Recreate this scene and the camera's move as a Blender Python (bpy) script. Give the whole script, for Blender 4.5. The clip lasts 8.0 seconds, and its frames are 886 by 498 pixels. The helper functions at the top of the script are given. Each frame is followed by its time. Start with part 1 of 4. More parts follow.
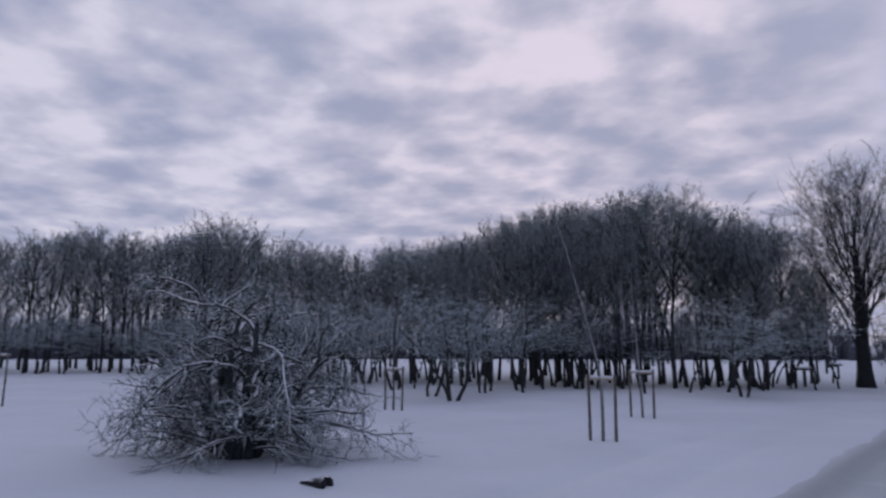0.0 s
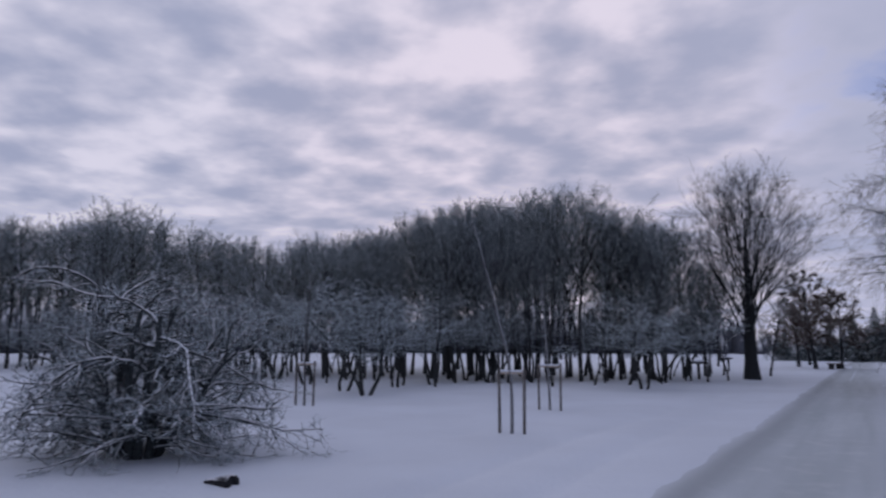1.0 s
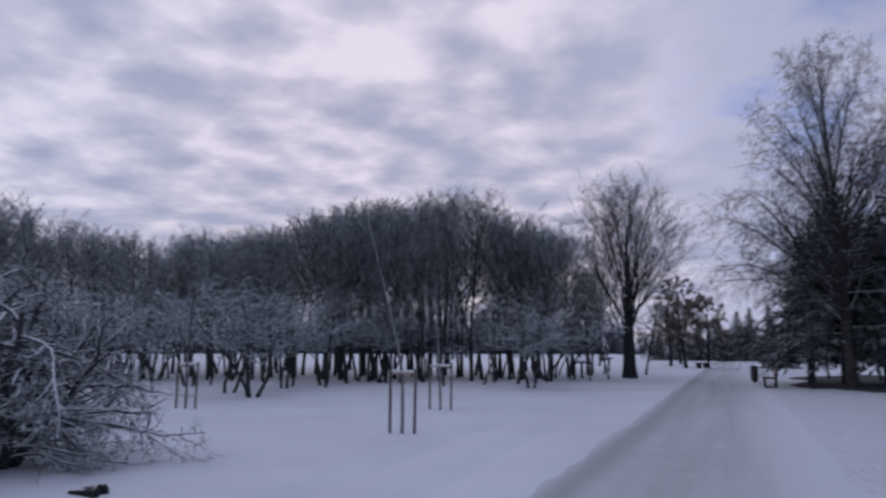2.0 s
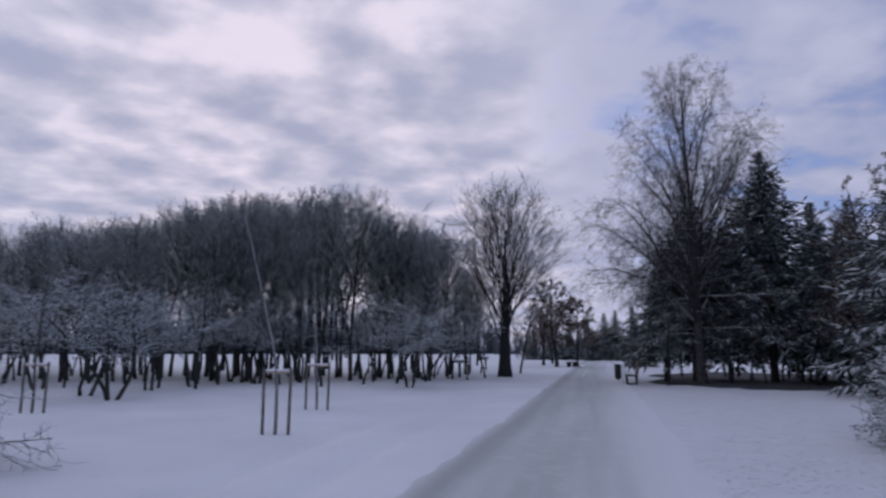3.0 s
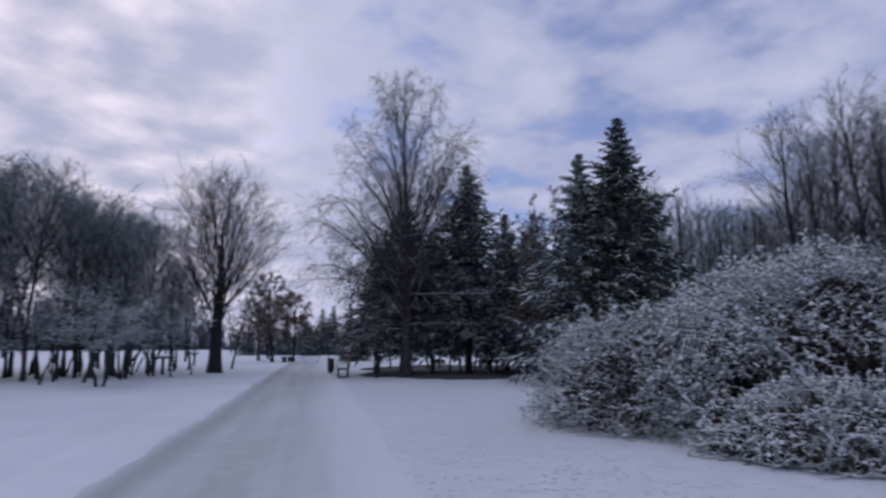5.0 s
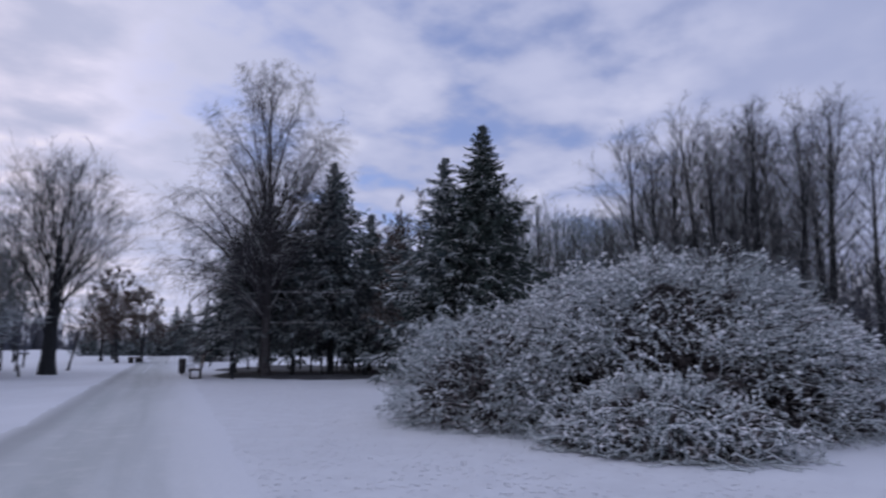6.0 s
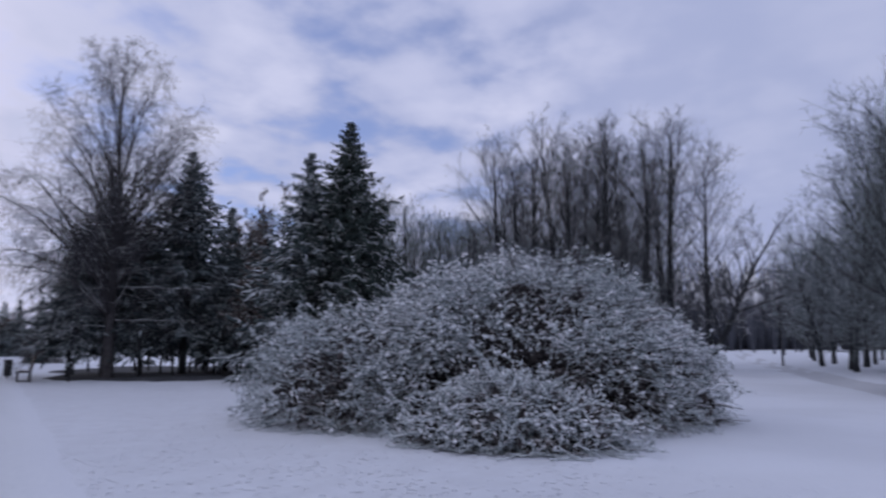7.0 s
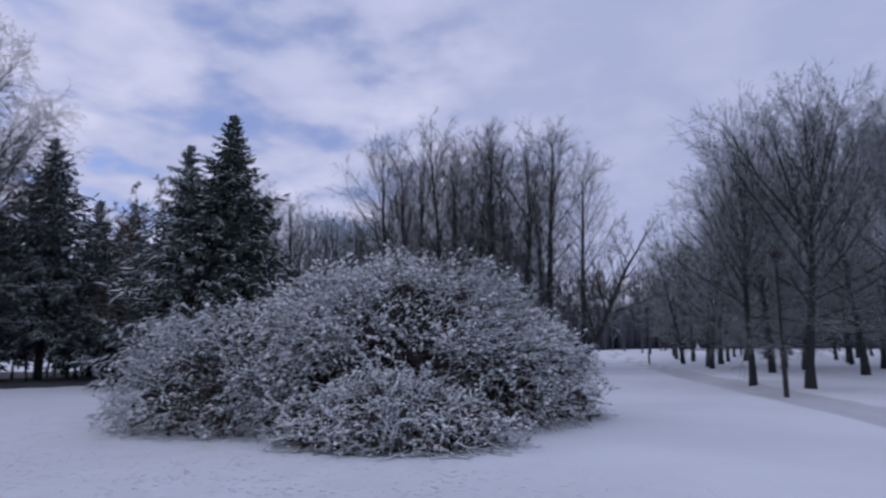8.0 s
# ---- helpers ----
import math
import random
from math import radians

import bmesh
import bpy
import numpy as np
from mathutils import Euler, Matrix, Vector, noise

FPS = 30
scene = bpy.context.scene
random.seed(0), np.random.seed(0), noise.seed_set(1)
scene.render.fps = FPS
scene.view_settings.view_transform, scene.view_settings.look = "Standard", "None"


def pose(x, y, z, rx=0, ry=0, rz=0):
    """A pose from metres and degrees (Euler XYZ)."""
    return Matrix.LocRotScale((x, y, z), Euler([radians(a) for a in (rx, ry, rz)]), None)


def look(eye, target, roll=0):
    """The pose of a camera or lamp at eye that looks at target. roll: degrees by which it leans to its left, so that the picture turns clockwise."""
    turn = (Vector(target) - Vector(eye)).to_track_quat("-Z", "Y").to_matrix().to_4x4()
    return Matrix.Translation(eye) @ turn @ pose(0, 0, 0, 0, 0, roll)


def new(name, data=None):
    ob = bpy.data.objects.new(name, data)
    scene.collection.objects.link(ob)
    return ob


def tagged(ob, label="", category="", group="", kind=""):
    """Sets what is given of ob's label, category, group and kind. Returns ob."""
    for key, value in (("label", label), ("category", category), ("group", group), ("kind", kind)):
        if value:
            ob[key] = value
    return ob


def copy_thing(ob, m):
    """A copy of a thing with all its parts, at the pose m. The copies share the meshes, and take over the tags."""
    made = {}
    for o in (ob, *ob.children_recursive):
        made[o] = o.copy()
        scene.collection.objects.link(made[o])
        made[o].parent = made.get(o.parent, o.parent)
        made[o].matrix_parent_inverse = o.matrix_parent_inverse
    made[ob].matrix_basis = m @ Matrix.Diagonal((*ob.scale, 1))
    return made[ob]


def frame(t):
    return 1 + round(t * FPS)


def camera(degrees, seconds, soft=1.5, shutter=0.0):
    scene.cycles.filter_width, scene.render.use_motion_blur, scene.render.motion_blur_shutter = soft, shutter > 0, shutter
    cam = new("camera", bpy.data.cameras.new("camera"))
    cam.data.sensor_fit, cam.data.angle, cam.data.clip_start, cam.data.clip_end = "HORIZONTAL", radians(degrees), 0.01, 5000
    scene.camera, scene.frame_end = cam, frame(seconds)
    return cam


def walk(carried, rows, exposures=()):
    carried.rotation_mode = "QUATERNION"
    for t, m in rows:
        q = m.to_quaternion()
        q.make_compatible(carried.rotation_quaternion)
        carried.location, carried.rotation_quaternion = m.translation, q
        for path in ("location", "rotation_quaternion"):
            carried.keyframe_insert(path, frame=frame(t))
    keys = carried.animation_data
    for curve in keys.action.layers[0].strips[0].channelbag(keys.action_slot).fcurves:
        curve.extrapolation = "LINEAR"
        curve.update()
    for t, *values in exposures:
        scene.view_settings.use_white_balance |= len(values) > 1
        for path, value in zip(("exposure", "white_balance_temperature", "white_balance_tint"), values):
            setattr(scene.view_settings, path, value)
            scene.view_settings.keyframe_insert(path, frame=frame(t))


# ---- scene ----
cam = camera(68.0, 8.0, soft=2.4, shutter=0.5)
PATH = [
    (0, (0.096, -0.132, 1.548), (-0.094, 1.834, 1.864), 0.1),
    (0.5, (0.098, -0.134, 1.553), (0.02, 1.84, 1.863), 0.1),
    (1, (0.103, -0.133, 1.56), (0.169, 1.844, 1.859), 0.1),
    (1.5, (0.111, -0.122, 1.56), (0.32, 1.844, 1.858), 0.1),
    (3, (0.175, -0.065, 1.521), (0.896, 1.776, 1.823), 0.1),
    (3.5, (0.209, -0.053, 1.508), (1.07, 1.728, 1.801), -0.0),
    (4, (0.262, -0.051, 1.501), (1.334, 1.615, 1.781), -0.0),
    (4.5, (0.308, -0.083, 1.488), (1.567, 1.444, 1.775), -0.0),
    (5.8, (0.439, -0.226, 1.438), (2.049, 0.925, 1.726), 0.0),
    (6, (0.458, -0.243, 1.435), (2.115, 0.838, 1.726), 0.1),
    (6.5, (0.505, -0.275, 1.424), (2.257, 0.645, 1.716), 0.2),
    (7, (0.54, -0.31, 1.411), (2.381, 0.416, 1.701), 0.0),
    (7.5, (0.563, -0.328, 1.403), (2.469, 0.212, 1.683), -0.0),
    (8, (0.584, -0.339, 1.395), (2.522, 0.061, 1.688), -0.4),
]
walk(cam, [(t, look(eye, target, roll)) for t, eye, target, roll in PATH],
     [(0.0, -0.66), (1.5, -0.58), (3.5, -0.5), (4.5, -0.42), (6.0, -0.25), (8.0, -0.18)])

# ---------------------------------------------------------------- light
SUN_AZ, SUN_EL = 9.0, 17.0      # degrees; azimuth clockwise from +y

world = bpy.data.worlds.new("sky")
scene.world = world
world.use_nodes = True


def dir_from(az, el):
    a, e = radians(az), radians(el)
    return Vector((math.sin(a) * math.cos(e), math.cos(a) * math.cos(e), math.sin(e)))


class Nodes:
    """Short hand for building a node tree."""

    def __init__(self, tree):
        self.t = tree
        tree.nodes.clear()

    def n(self, kind, **values):
        node = self.t.nodes.new(kind)
        for key, v in values.items():
            if key.startswith("i_"):
                node.inputs[int(key[2:])].default_value = v
        return node

    def link(self, a, b):
        self.t.links.new(a, b)

    def math(self, op, a, b=0.0, c=None, clamp=False):
        node = self.t.nodes.new("ShaderNodeMath")
        node.operation, node.use_clamp = op, clamp
        for k, v in enumerate((a, b, c)):
            if v is None:
                continue
            if isinstance(v, (int, float)):
                node.inputs[k].default_value = v
            else:
                self.link(v, node.inputs[k])
        return node.outputs[0]

    def mix(self, fac, a, b, blend="MIX"):
        node = self.t.nodes.new("ShaderNodeMix")
        node.data_type, node.blend_type = "RGBA", blend
        for k, v in ((0, fac), (6, a), (7, b)):
            if isinstance(v, (int, float)):
                node.inputs[k].default_value = v
            elif isinstance(v, tuple):
                node.inputs[k].default_value = (*v, 1.0)
            else:
                self.link(v, node.inputs[k])
        return node.outputs[2]

    def noise(self, vec, scale, detail=4.0, rough=0.55, distort=0.0):
        node = self.t.nodes.new("ShaderNodeTexNoise")
        node.inputs["Scale"].default_value, node.inputs["Detail"].default_value = scale, detail
        node.inputs["Roughness"].default_value, node.inputs["Distortion"].default_value = rough, distort
        if vec is not None:
            self.link(vec, node.inputs["Vector"])
        return node.outputs["Fac"]

    def span(self, v, a, b, lo=0.0, hi=1.0, smooth=True):
        node = self.t.nodes.new("ShaderNodeMapRange")
        node.interpolation_type = "SMOOTHSTEP" if smooth else "LINEAR"
        self.link(v, node.inputs[0])
        for k, x in enumerate((a, b, lo, hi)):
            node.inputs[k + 1].default_value = x
        return node.outputs[0]


def build_sky():
    s = Nodes(world.node_tree)
    out = s.n("ShaderNodeOutputWorld")
    bg = s.n("ShaderNodeBackground")
    coord = s.n("ShaderNodeTexCoord").outputs["Generated"]
    sky = s.n("ShaderNodeTexSky")
    sky.sky_type, sky.sun_disc = "NISHITA", False
    sky.sun_elevation, sky.sun_rotation = radians(SUN_EL), radians(SUN_AZ)
    sky.air_density, sky.dust_density, sky.ozone_density = 1.0, 0.1, 5.0
    blue = s.mix(1.0, sky.outputs[0], SKY_STRENGTH, "MULTIPLY")
    sep = s.n("ShaderNodeSeparateXYZ")
    s.link(coord, sep.inputs[0])
    x, y, z = sep.outputs
    # a flat deck of broken cloud, drawn together towards the horizon
    deep = s.math("ADD", s.math("MAXIMUM", z, 0.0), 0.16)
    flat = s.n("ShaderNodeCombineXYZ")
    s.link(s.math("DIVIDE", x, deep), flat.inputs[0])
    s.link(s.math("DIVIDE", y, deep), flat.inputs[1])
    flat.inputs[2].default_value = 3.7
    v = flat.outputs[0]
    warp = s.n("ShaderNodeTexNoise")
    warp.inputs["Scale"].default_value, warp.inputs["Detail"].default_value = 2.6, 2.0
    s.link(v, warp.inputs["Vector"])
    shift = s.n("ShaderNodeVectorMath")
    shift.operation = "MULTIPLY_ADD"
    s.link(warp.outputs["Color"], shift.inputs[0])
    shift.inputs[1].default_value = (0.26, 0.26, 0.0)
    s.link(v, shift.inputs[2])
    puff = s.n("ShaderNodeTexVoronoi")
    puff.feature = "SMOOTH_F1"
    puff.inputs["Scale"].default_value, puff.inputs["Smoothness"].default_value = 4.0, 0.6
    s.link(shift.outputs[0], puff.inputs["Vector"])
    cell = puff.outputs["Distance"]
    fine = s.noise(v, 8.0, 3.0, 0.5)
    broad = s.noise(v, 1.5, 3.0, 0.5, 0.2)
    lumps = s.noise(v, 3.2, 3.0, 0.5)
    # thin places between the puffs
    thin = s.math("ADD", s.math("ADD", s.math("MULTIPLY", cell, 0.50), s.math("MULTIPLY", fine, 0.50)), s.math("MULTIPLY", lumps, 0.50))
    # the sun behind the clouds
    glow_at = s.n("ShaderNodeVectorMath")
    glow_at.operation = "DOT_PRODUCT"
    s.link(coord, glow_at.inputs[0])
    glow_at.inputs[1].default_value = dir_from(GLOW_AZ, GLOW_EL)
    glow = s.span(glow_at.outputs["Value"], 0.86, 1.0)
    side = s.span(s.math("SUBTRACT", x, s.math("MULTIPLY", y, 0.55)), -0.25, 0.55)
    # against the light the puffs are grey and their thin edges bright
    lit = s.math("ADD", s.span(thin, 0.50, 0.86, 0.0, 0.62), s.span(thin, 0.74, 0.94, 0.0, 0.38))
    west = s.mix(lit, s.mix(glow, CLOUD_DARK_WEST, CLOUD_DARK_GLOW), s.mix(glow, CLOUD_LIGHT_WEST, CLOUD_LIGHT_GLOW))
    # away from it they are pale, greyer where they thin out
    east = s.mix(s.span(thin, 0.50, 0.90), CLOUD_LIGHT, CLOUD_DARK)
    east = s.mix(s.span(broad, 0.40, 0.60, 0.0, 0.5), east, CLOUD_DARK)
    # a smooth grey sheet beyond
    sheet = s.span(s.math("ADD", y, s.math("MULTIPLY", broad, 0.3)), 0.42, 0.02)
    east = s.mix(s.math("MULTIPLY", sheet, 0.7), east, CLOUD_SHEET)
    cloud = s.mix(side, west, east)
    # blue gaps in the deck, off to the side of the sun
    gap_at = s.n("ShaderNodeVectorMath")
    gap_at.operation = "DOT_PRODUCT"
    s.link(coord, gap_at.inputs[0])
    gap_at.inputs[1].default_value = dir_from(55.0, 22.0)
    zone = s.span(gap_at.outputs["Value"], 0.88, 0.975)
    hole = s.math("MULTIPLY", s.span(thin, 0.74, 0.98), zone)
    full = s.mix(s.math("MULTIPLY", hole, 0.52), cloud, blue)
    s.link(full, bg.inputs[0])
    bg.inputs[1].default_value = 1.0
    s.link(bg.outputs[0], out.inputs[0])


SKY_STRENGTH = (0.12, 0.115, 0.15)
GLOW_AZ, GLOW_EL = 9.0, 13.0
CLOUD_DARK, CLOUD_LIGHT = (0.47, 0.52, 0.79), (0.74, 0.76, 1.0)
CLOUD_SHEET = (0.43, 0.485, 0.745)
CLOUD_DARK_WEST, CLOUD_LIGHT_WEST = (0.525, 0.57, 0.81), (1.04, 1.01, 1.22)
CLOUD_DARK_GLOW, CLOUD_LIGHT_GLOW = (0.57, 0.595, 0.82), (1.16, 1.06, 1.25)
build_sky()

lamp = bpy.data.lights.new("sun", "SUN")
lamp.energy, lamp.angle, lamp.color = 0.3, radians(25), (1.0, 0.95, 0.93)
sun = new("sun", lamp)
sun.matrix_world = look(dir_from(SUN_AZ, SUN_EL) * 50, (0, 0, 0))

# ---------------------------------------------------------------- materials
SNOW = (0.645, 0.69, 0.76)


def material(name):
    m = bpy.data.materials.new(name)
    m.use_nodes = True
    s = Nodes(m.node_tree)
    out = s.n("ShaderNodeOutputMaterial")
    bsdf = s.n("ShaderNodeBsdfPrincipled")
    s.link(bsdf.outputs[0], out.inputs[0])
    bsdf.inputs["Specular IOR Level"].default_value = 0.25
    return m, s, bsdf


def bump(s, bsdf, height, strength, distance):
    b = s.n("ShaderNodeBump")
    b.inputs["Strength"].default_value, b.inputs["Distance"].default_value = strength, distance
    s.link(height, b.inputs["Height"])
    s.link(b.outputs[0], bsdf.inputs["Normal"])


def place_of(s):
    return s.n("ShaderNodeNewGeometry").outputs["Position"]


def snow_ground(name, tone, grit, packed, turn=0.0, edge_shade=None):
    m, s, bsdf = material(name)
    p = place_of(s)
    big, mid = s.noise(p, 0.25, 3), s.noise(p, 2.2, 5, 0.6)
    small = s.noise(p, 14.0, 4, 0.6)
    col = s.mix(s.span(big, 0.35, 0.65), tone, tuple(c * 0.92 for c in tone))
    if packed:
        lane = s.n("ShaderNodeMapping")
        along = s.n("ShaderNodeMapping")
        along.inputs["Rotation"].default_value = (0, 0, radians(turn))
        s.link(p, along.inputs[0])
        lane.inputs["Scale"].default_value = (2.4, 0.10, 1.0)
        s.link(along.outputs[0], lane.inputs[0])
        streak = s.noise(lane.outputs[0], 0.9, 3, 0.5)
        col = s.mix(s.span(streak, 0.30, 0.75), col, packed)
        col = s.mix(s.math("MULTIPLY", s.span(mid, 0.5, 0.75), 0.3), col, (0.66, 0.67, 0.68))
        if edge_shade:
            # shade of the bank edge and some dirt, painted as one dark band
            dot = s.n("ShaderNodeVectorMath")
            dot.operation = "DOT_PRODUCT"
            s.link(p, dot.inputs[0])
            dot.inputs[1].default_value = edge_shade[0]
            d = s.math("ADD", dot.outputs["Value"], edge_shade[1])
            off = s.math("ABSOLUTE", s.math("ADD", d, edge_shade[2]))
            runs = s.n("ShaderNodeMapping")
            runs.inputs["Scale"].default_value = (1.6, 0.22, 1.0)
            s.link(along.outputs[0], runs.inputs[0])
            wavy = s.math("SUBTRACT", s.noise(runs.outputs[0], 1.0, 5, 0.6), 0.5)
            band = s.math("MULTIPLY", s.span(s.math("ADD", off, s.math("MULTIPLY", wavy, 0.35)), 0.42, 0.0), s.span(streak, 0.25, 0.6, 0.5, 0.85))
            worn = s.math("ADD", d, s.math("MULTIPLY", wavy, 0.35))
            snow_over = s.math("MAXIMUM", s.span(worn, edge_shade[3], edge_shade[4]), s.span(s.math("MULTIPLY", worn, -1.0), edge_shade[5], edge_shade[6]))
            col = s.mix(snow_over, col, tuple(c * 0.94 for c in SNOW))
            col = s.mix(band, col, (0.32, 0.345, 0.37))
    if not packed:
        # footmarks beside the path
        dot = s.n("ShaderNodeVectorMath")
        dot.operation = "DOT_PRODUCT"
        s.link(p, dot.inputs[0])
        dot.inputs[1].default_value = (0.8232, -0.5677, 0.0)
        d = s.math("ADD", dot.outputs["Value"], 0.2272)
        zone = s.math("MULTIPLY", s.span(d, 0.3, 1.3), s.span(d, 8.5, 5.0))
        col = s.mix(s.math("MULTIPLY", zone, s.span(mid, 0.3, 0.7, 0.35, 0.9)), col, tuple(c * 0.84 for c in tone))
    col = s.mix(s.math("MULTIPLY", s.span(small, 0.62, 0.8), grit), col, (0.36, 0.36, 0.36))
    s.link(col, bsdf.inputs["Base Color"])
    bsdf.inputs["Roughness"].default_value = 0.75
    relief = s.math("ADD", s.math("MULTIPLY", mid, 0.7), s.math("MULTIPLY", small, 0.3))
    if not packed:
        pits = s.n("ShaderNodeTexVoronoi")
        pits.inputs["Scale"].default_value = 8.5
        s.link(p, pits.inputs["Vector"])
        marks = s.math("MULTIPLY", s.span(pits.outputs["Distance"], 0.10, 0.32, -1.0, 0.0), s.span(s.noise(p, 1.3, 4, 0.6), 0.36, 0.56))
        relief = s.math("ADD", relief, s.math("MULTIPLY", s.math("MULTIPLY", marks, zone), 2.4))
    bump(s, bsdf, relief, 0.6, 0.055)
    return m


def snowy(name, dark, light, lo, hi, cover, grain=30.0, clump=3.0, snow=(0.80, 0.82, 0.86)):
    """Bark, twigs or leaves with snow lying on what faces up."""
    m, s, bsdf = material(name)
    p = place_of(s)
    fine, coarse = s.noise(p, grain, 4, 0.6), s.noise(p, clump, 3, 0.55)
    rnd = s.n("ShaderNodeNewGeometry").outputs["Random Per Island"]
    col = s.mix(s.span(fine, 0.3, 0.7), dark, light)
    col = s.mix(s.math("MULTIPLY", rnd, 0.4), col, tuple(c * 0.6 for c in dark))
    nrm = s.n("ShaderNodeSeparateXYZ")
    s.link(s.n("ShaderNodeNewGeometry").outputs["Normal"], nrm.inputs[0])
    up = s.math("ADD", nrm.outputs[2], s.math("MULTIPLY", s.math("SUBTRACT", fine, 0.5), 0.5))
    lies = s.span(up, lo, hi)
    patch = s.span(coarse, 0.62 - 0.5 * cover, 0.78 - 0.5 * cover)
    col = s.mix(s.math("MULTIPLY", lies, patch), col, snow)
    s.link(col, bsdf.inputs["Base Color"])
    bsdf.inputs["Roughness"].default_value = 0.85
    bump(s, bsdf, fine, 0.4, 0.01)
    return m


def plain(name, dark, light, scale, rough=0.7, metal=0.0):
    m, s, bsdf = material(name)
    p = place_of(s)
    n1, n2 = s.noise(p, scale, 5, 0.6), s.noise(p, scale * 0.15, 3)
    col = s.mix(s.span(n1, 0.3, 0.7), dark, light)
    col = s.mix(s.math("MULTIPLY", s.span(n2, 0.45, 0.7), 0.35), col, tuple(c * 0.6 for c in dark))
    s.link(col, bsdf.inputs["Base Color"])
    bsdf.inputs["Roughness"].default_value, bsdf.inputs["Metallic"].default_value = rough, metal
    bump(s, bsdf, n1, 0.3, 0.01)
    return m


M_SNOW = snow_ground("fresh_snow", SNOW, 0.05, None)
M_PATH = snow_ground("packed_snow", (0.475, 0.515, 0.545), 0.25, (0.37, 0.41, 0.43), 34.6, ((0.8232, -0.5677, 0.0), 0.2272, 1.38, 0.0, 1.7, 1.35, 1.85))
M_SIDE = snow_ground("trodden_snow", (0.53, 0.56, 0.61), 0.10, (0.45, 0.48, 0.53), 90.0)
# dark bluish tone: shade of the spruces painted into the litter's colour
M_LITTER_SHADE = plain("shaded_litter", (0.024, 0.026, 0.031), (0.085, 0.092, 0.105), 9.0, 0.95)
M_BARK = snowy("dark_bark", (0.014, 0.016, 0.018), (0.044, 0.048, 0.053), 0.6, 0.95, 0.3)
M_BARK_WOOD = snowy("wood_bark", (0.018, 0.020, 0.021), (0.055, 0.059, 0.061), 0.55, 0.95, 0.35)
M_TWIG = snowy("bare_twigs", (0.046, 0.055, 0.058), (0.10, 0.119, 0.125), 0.1, 0.95, 0.7, clump=0.7, snow=(0.36, 0.42, 0.45))
M_TWIG_DARK = snowy("dark_twigs", (0.026, 0.030, 0.035), (0.064, 0.072, 0.081), 0.35, 1.0, 0.45, clump=0.9, snow=(0.50, 0.53, 0.58))
M_TWIG_FROST = snowy("frosted_twigs", (0.040, 0.048, 0.052), (0.098, 0.116, 0.125), -0.1, 0.7, 1.0, clump=0.9, snow=(0.56, 0.64, 0.69))
M_TWIG_SHRUB = snowy("shrub_twigs", (0.026, 0.031, 0.033), (0.074, 0.086, 0.090), 0.15, 0.6, 1.0, clump=2.0)
M_BIRCH = snowy("birch_bark", (0.028, 0.026, 0.028), (0.10, 0.096, 0.10), 0.6, 1.0, 0.2, grain=12.0)
M_BIRCH_TWIG = snowy("birch_twigs", (0.022, 0.021, 0.024), (0.055, 0.053, 0.058), 0.4, 1.0, 0.35, snow=(0.45, 0.49, 0.53))
M_BIRCH_LIMB = snowy("birch_limbs", (0.026, 0.025, 0.028), (0.075, 0.072, 0.078), 0.2, 0.75, 0.9, clump=1.5, snow=(0.62, 0.66, 0.70))
M_NEEDLE = snowy("spruce_needles", (0.031, 0.045, 0.048), (0.080, 0.107, 0.111), 0.2, 1.0, 0.55, grain=22.0, clump=1.1, snow=(0.46, 0.52, 0.56))
M_NEEDLE_SNOW = snowy("snowy_spruce_needles", (0.018, 0.028, 0.026), (0.052, 0.074, 0.066), 0.35, 1.0, 0.42, grain=22.0, clump=1.4, snow=(0.66, 0.70, 0.74))
M_NEEDLE_FROST = snowy("frosted_spruce_needles", (0.032, 0.047, 0.049), (0.085, 0.112, 0.118), 0.0, 1.0, 0.62, grain=22.0, clump=1.4, snow=(0.56, 0.61, 0.65))
M_BUSH = snowy("snowy_leaves", (0.10, 0.122, 0.13), (0.18, 0.215, 0.225), -0.40, 0.60, 0.95, grain=25.0, clump=1.2, snow=(0.56, 0.62, 0.66))
M_PAT = plain("soft_snow", (0.72, 0.75, 0.80), (0.82, 0.84, 0.88), 30.0, 0.8)
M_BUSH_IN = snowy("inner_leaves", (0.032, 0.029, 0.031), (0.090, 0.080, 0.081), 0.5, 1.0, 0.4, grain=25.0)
M_BROWN = snowy("brown_leaves", (0.048, 0.034, 0.029), (0.115, 0.084, 0.07), 0.4, 0.9, 0.4)
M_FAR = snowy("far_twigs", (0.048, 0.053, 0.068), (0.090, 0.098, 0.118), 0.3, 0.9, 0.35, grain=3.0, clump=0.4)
M_STAKE = plain("grey_wood", (0.07, 0.064, 0.062), (0.18, 0.165, 0.155), 25.0)
M_PALE = snowy("pale_wood", (0.34, 0.28, 0.22), (0.52, 0.46, 0.40), 0.5, 0.8, 1.0)
M_YOUNG = snowy("young_bark", (0.035, 0.033, 0.034), (0.10, 0.096, 0.096), -0.15, 0.5, 0.9, clump=3.0, snow=(0.6, 0.63, 0.67))
M_IRON = plain("dark_paint", (0.015, 0.015, 0.017), (0.04, 0.04, 0.042), 20.0, 0.55)
M_SLAT = snowy("bench_wood", (0.05, 0.035, 0.028), (0.12, 0.085, 0.065), 0.6, 0.9, 0.9)
M_POLE = plain("grey_steel", (0.018, 0.018, 0.021), (0.042, 0.042, 0.046), 12.0, 0.55, 0.2)
M_STUMP = snowy("dark_wood", (0.009, 0.009, 0.011), (0.035, 0.035, 0.040), 0.75, 1.0, 0.5)

# ---------------------------------------------------------------- mesh tools


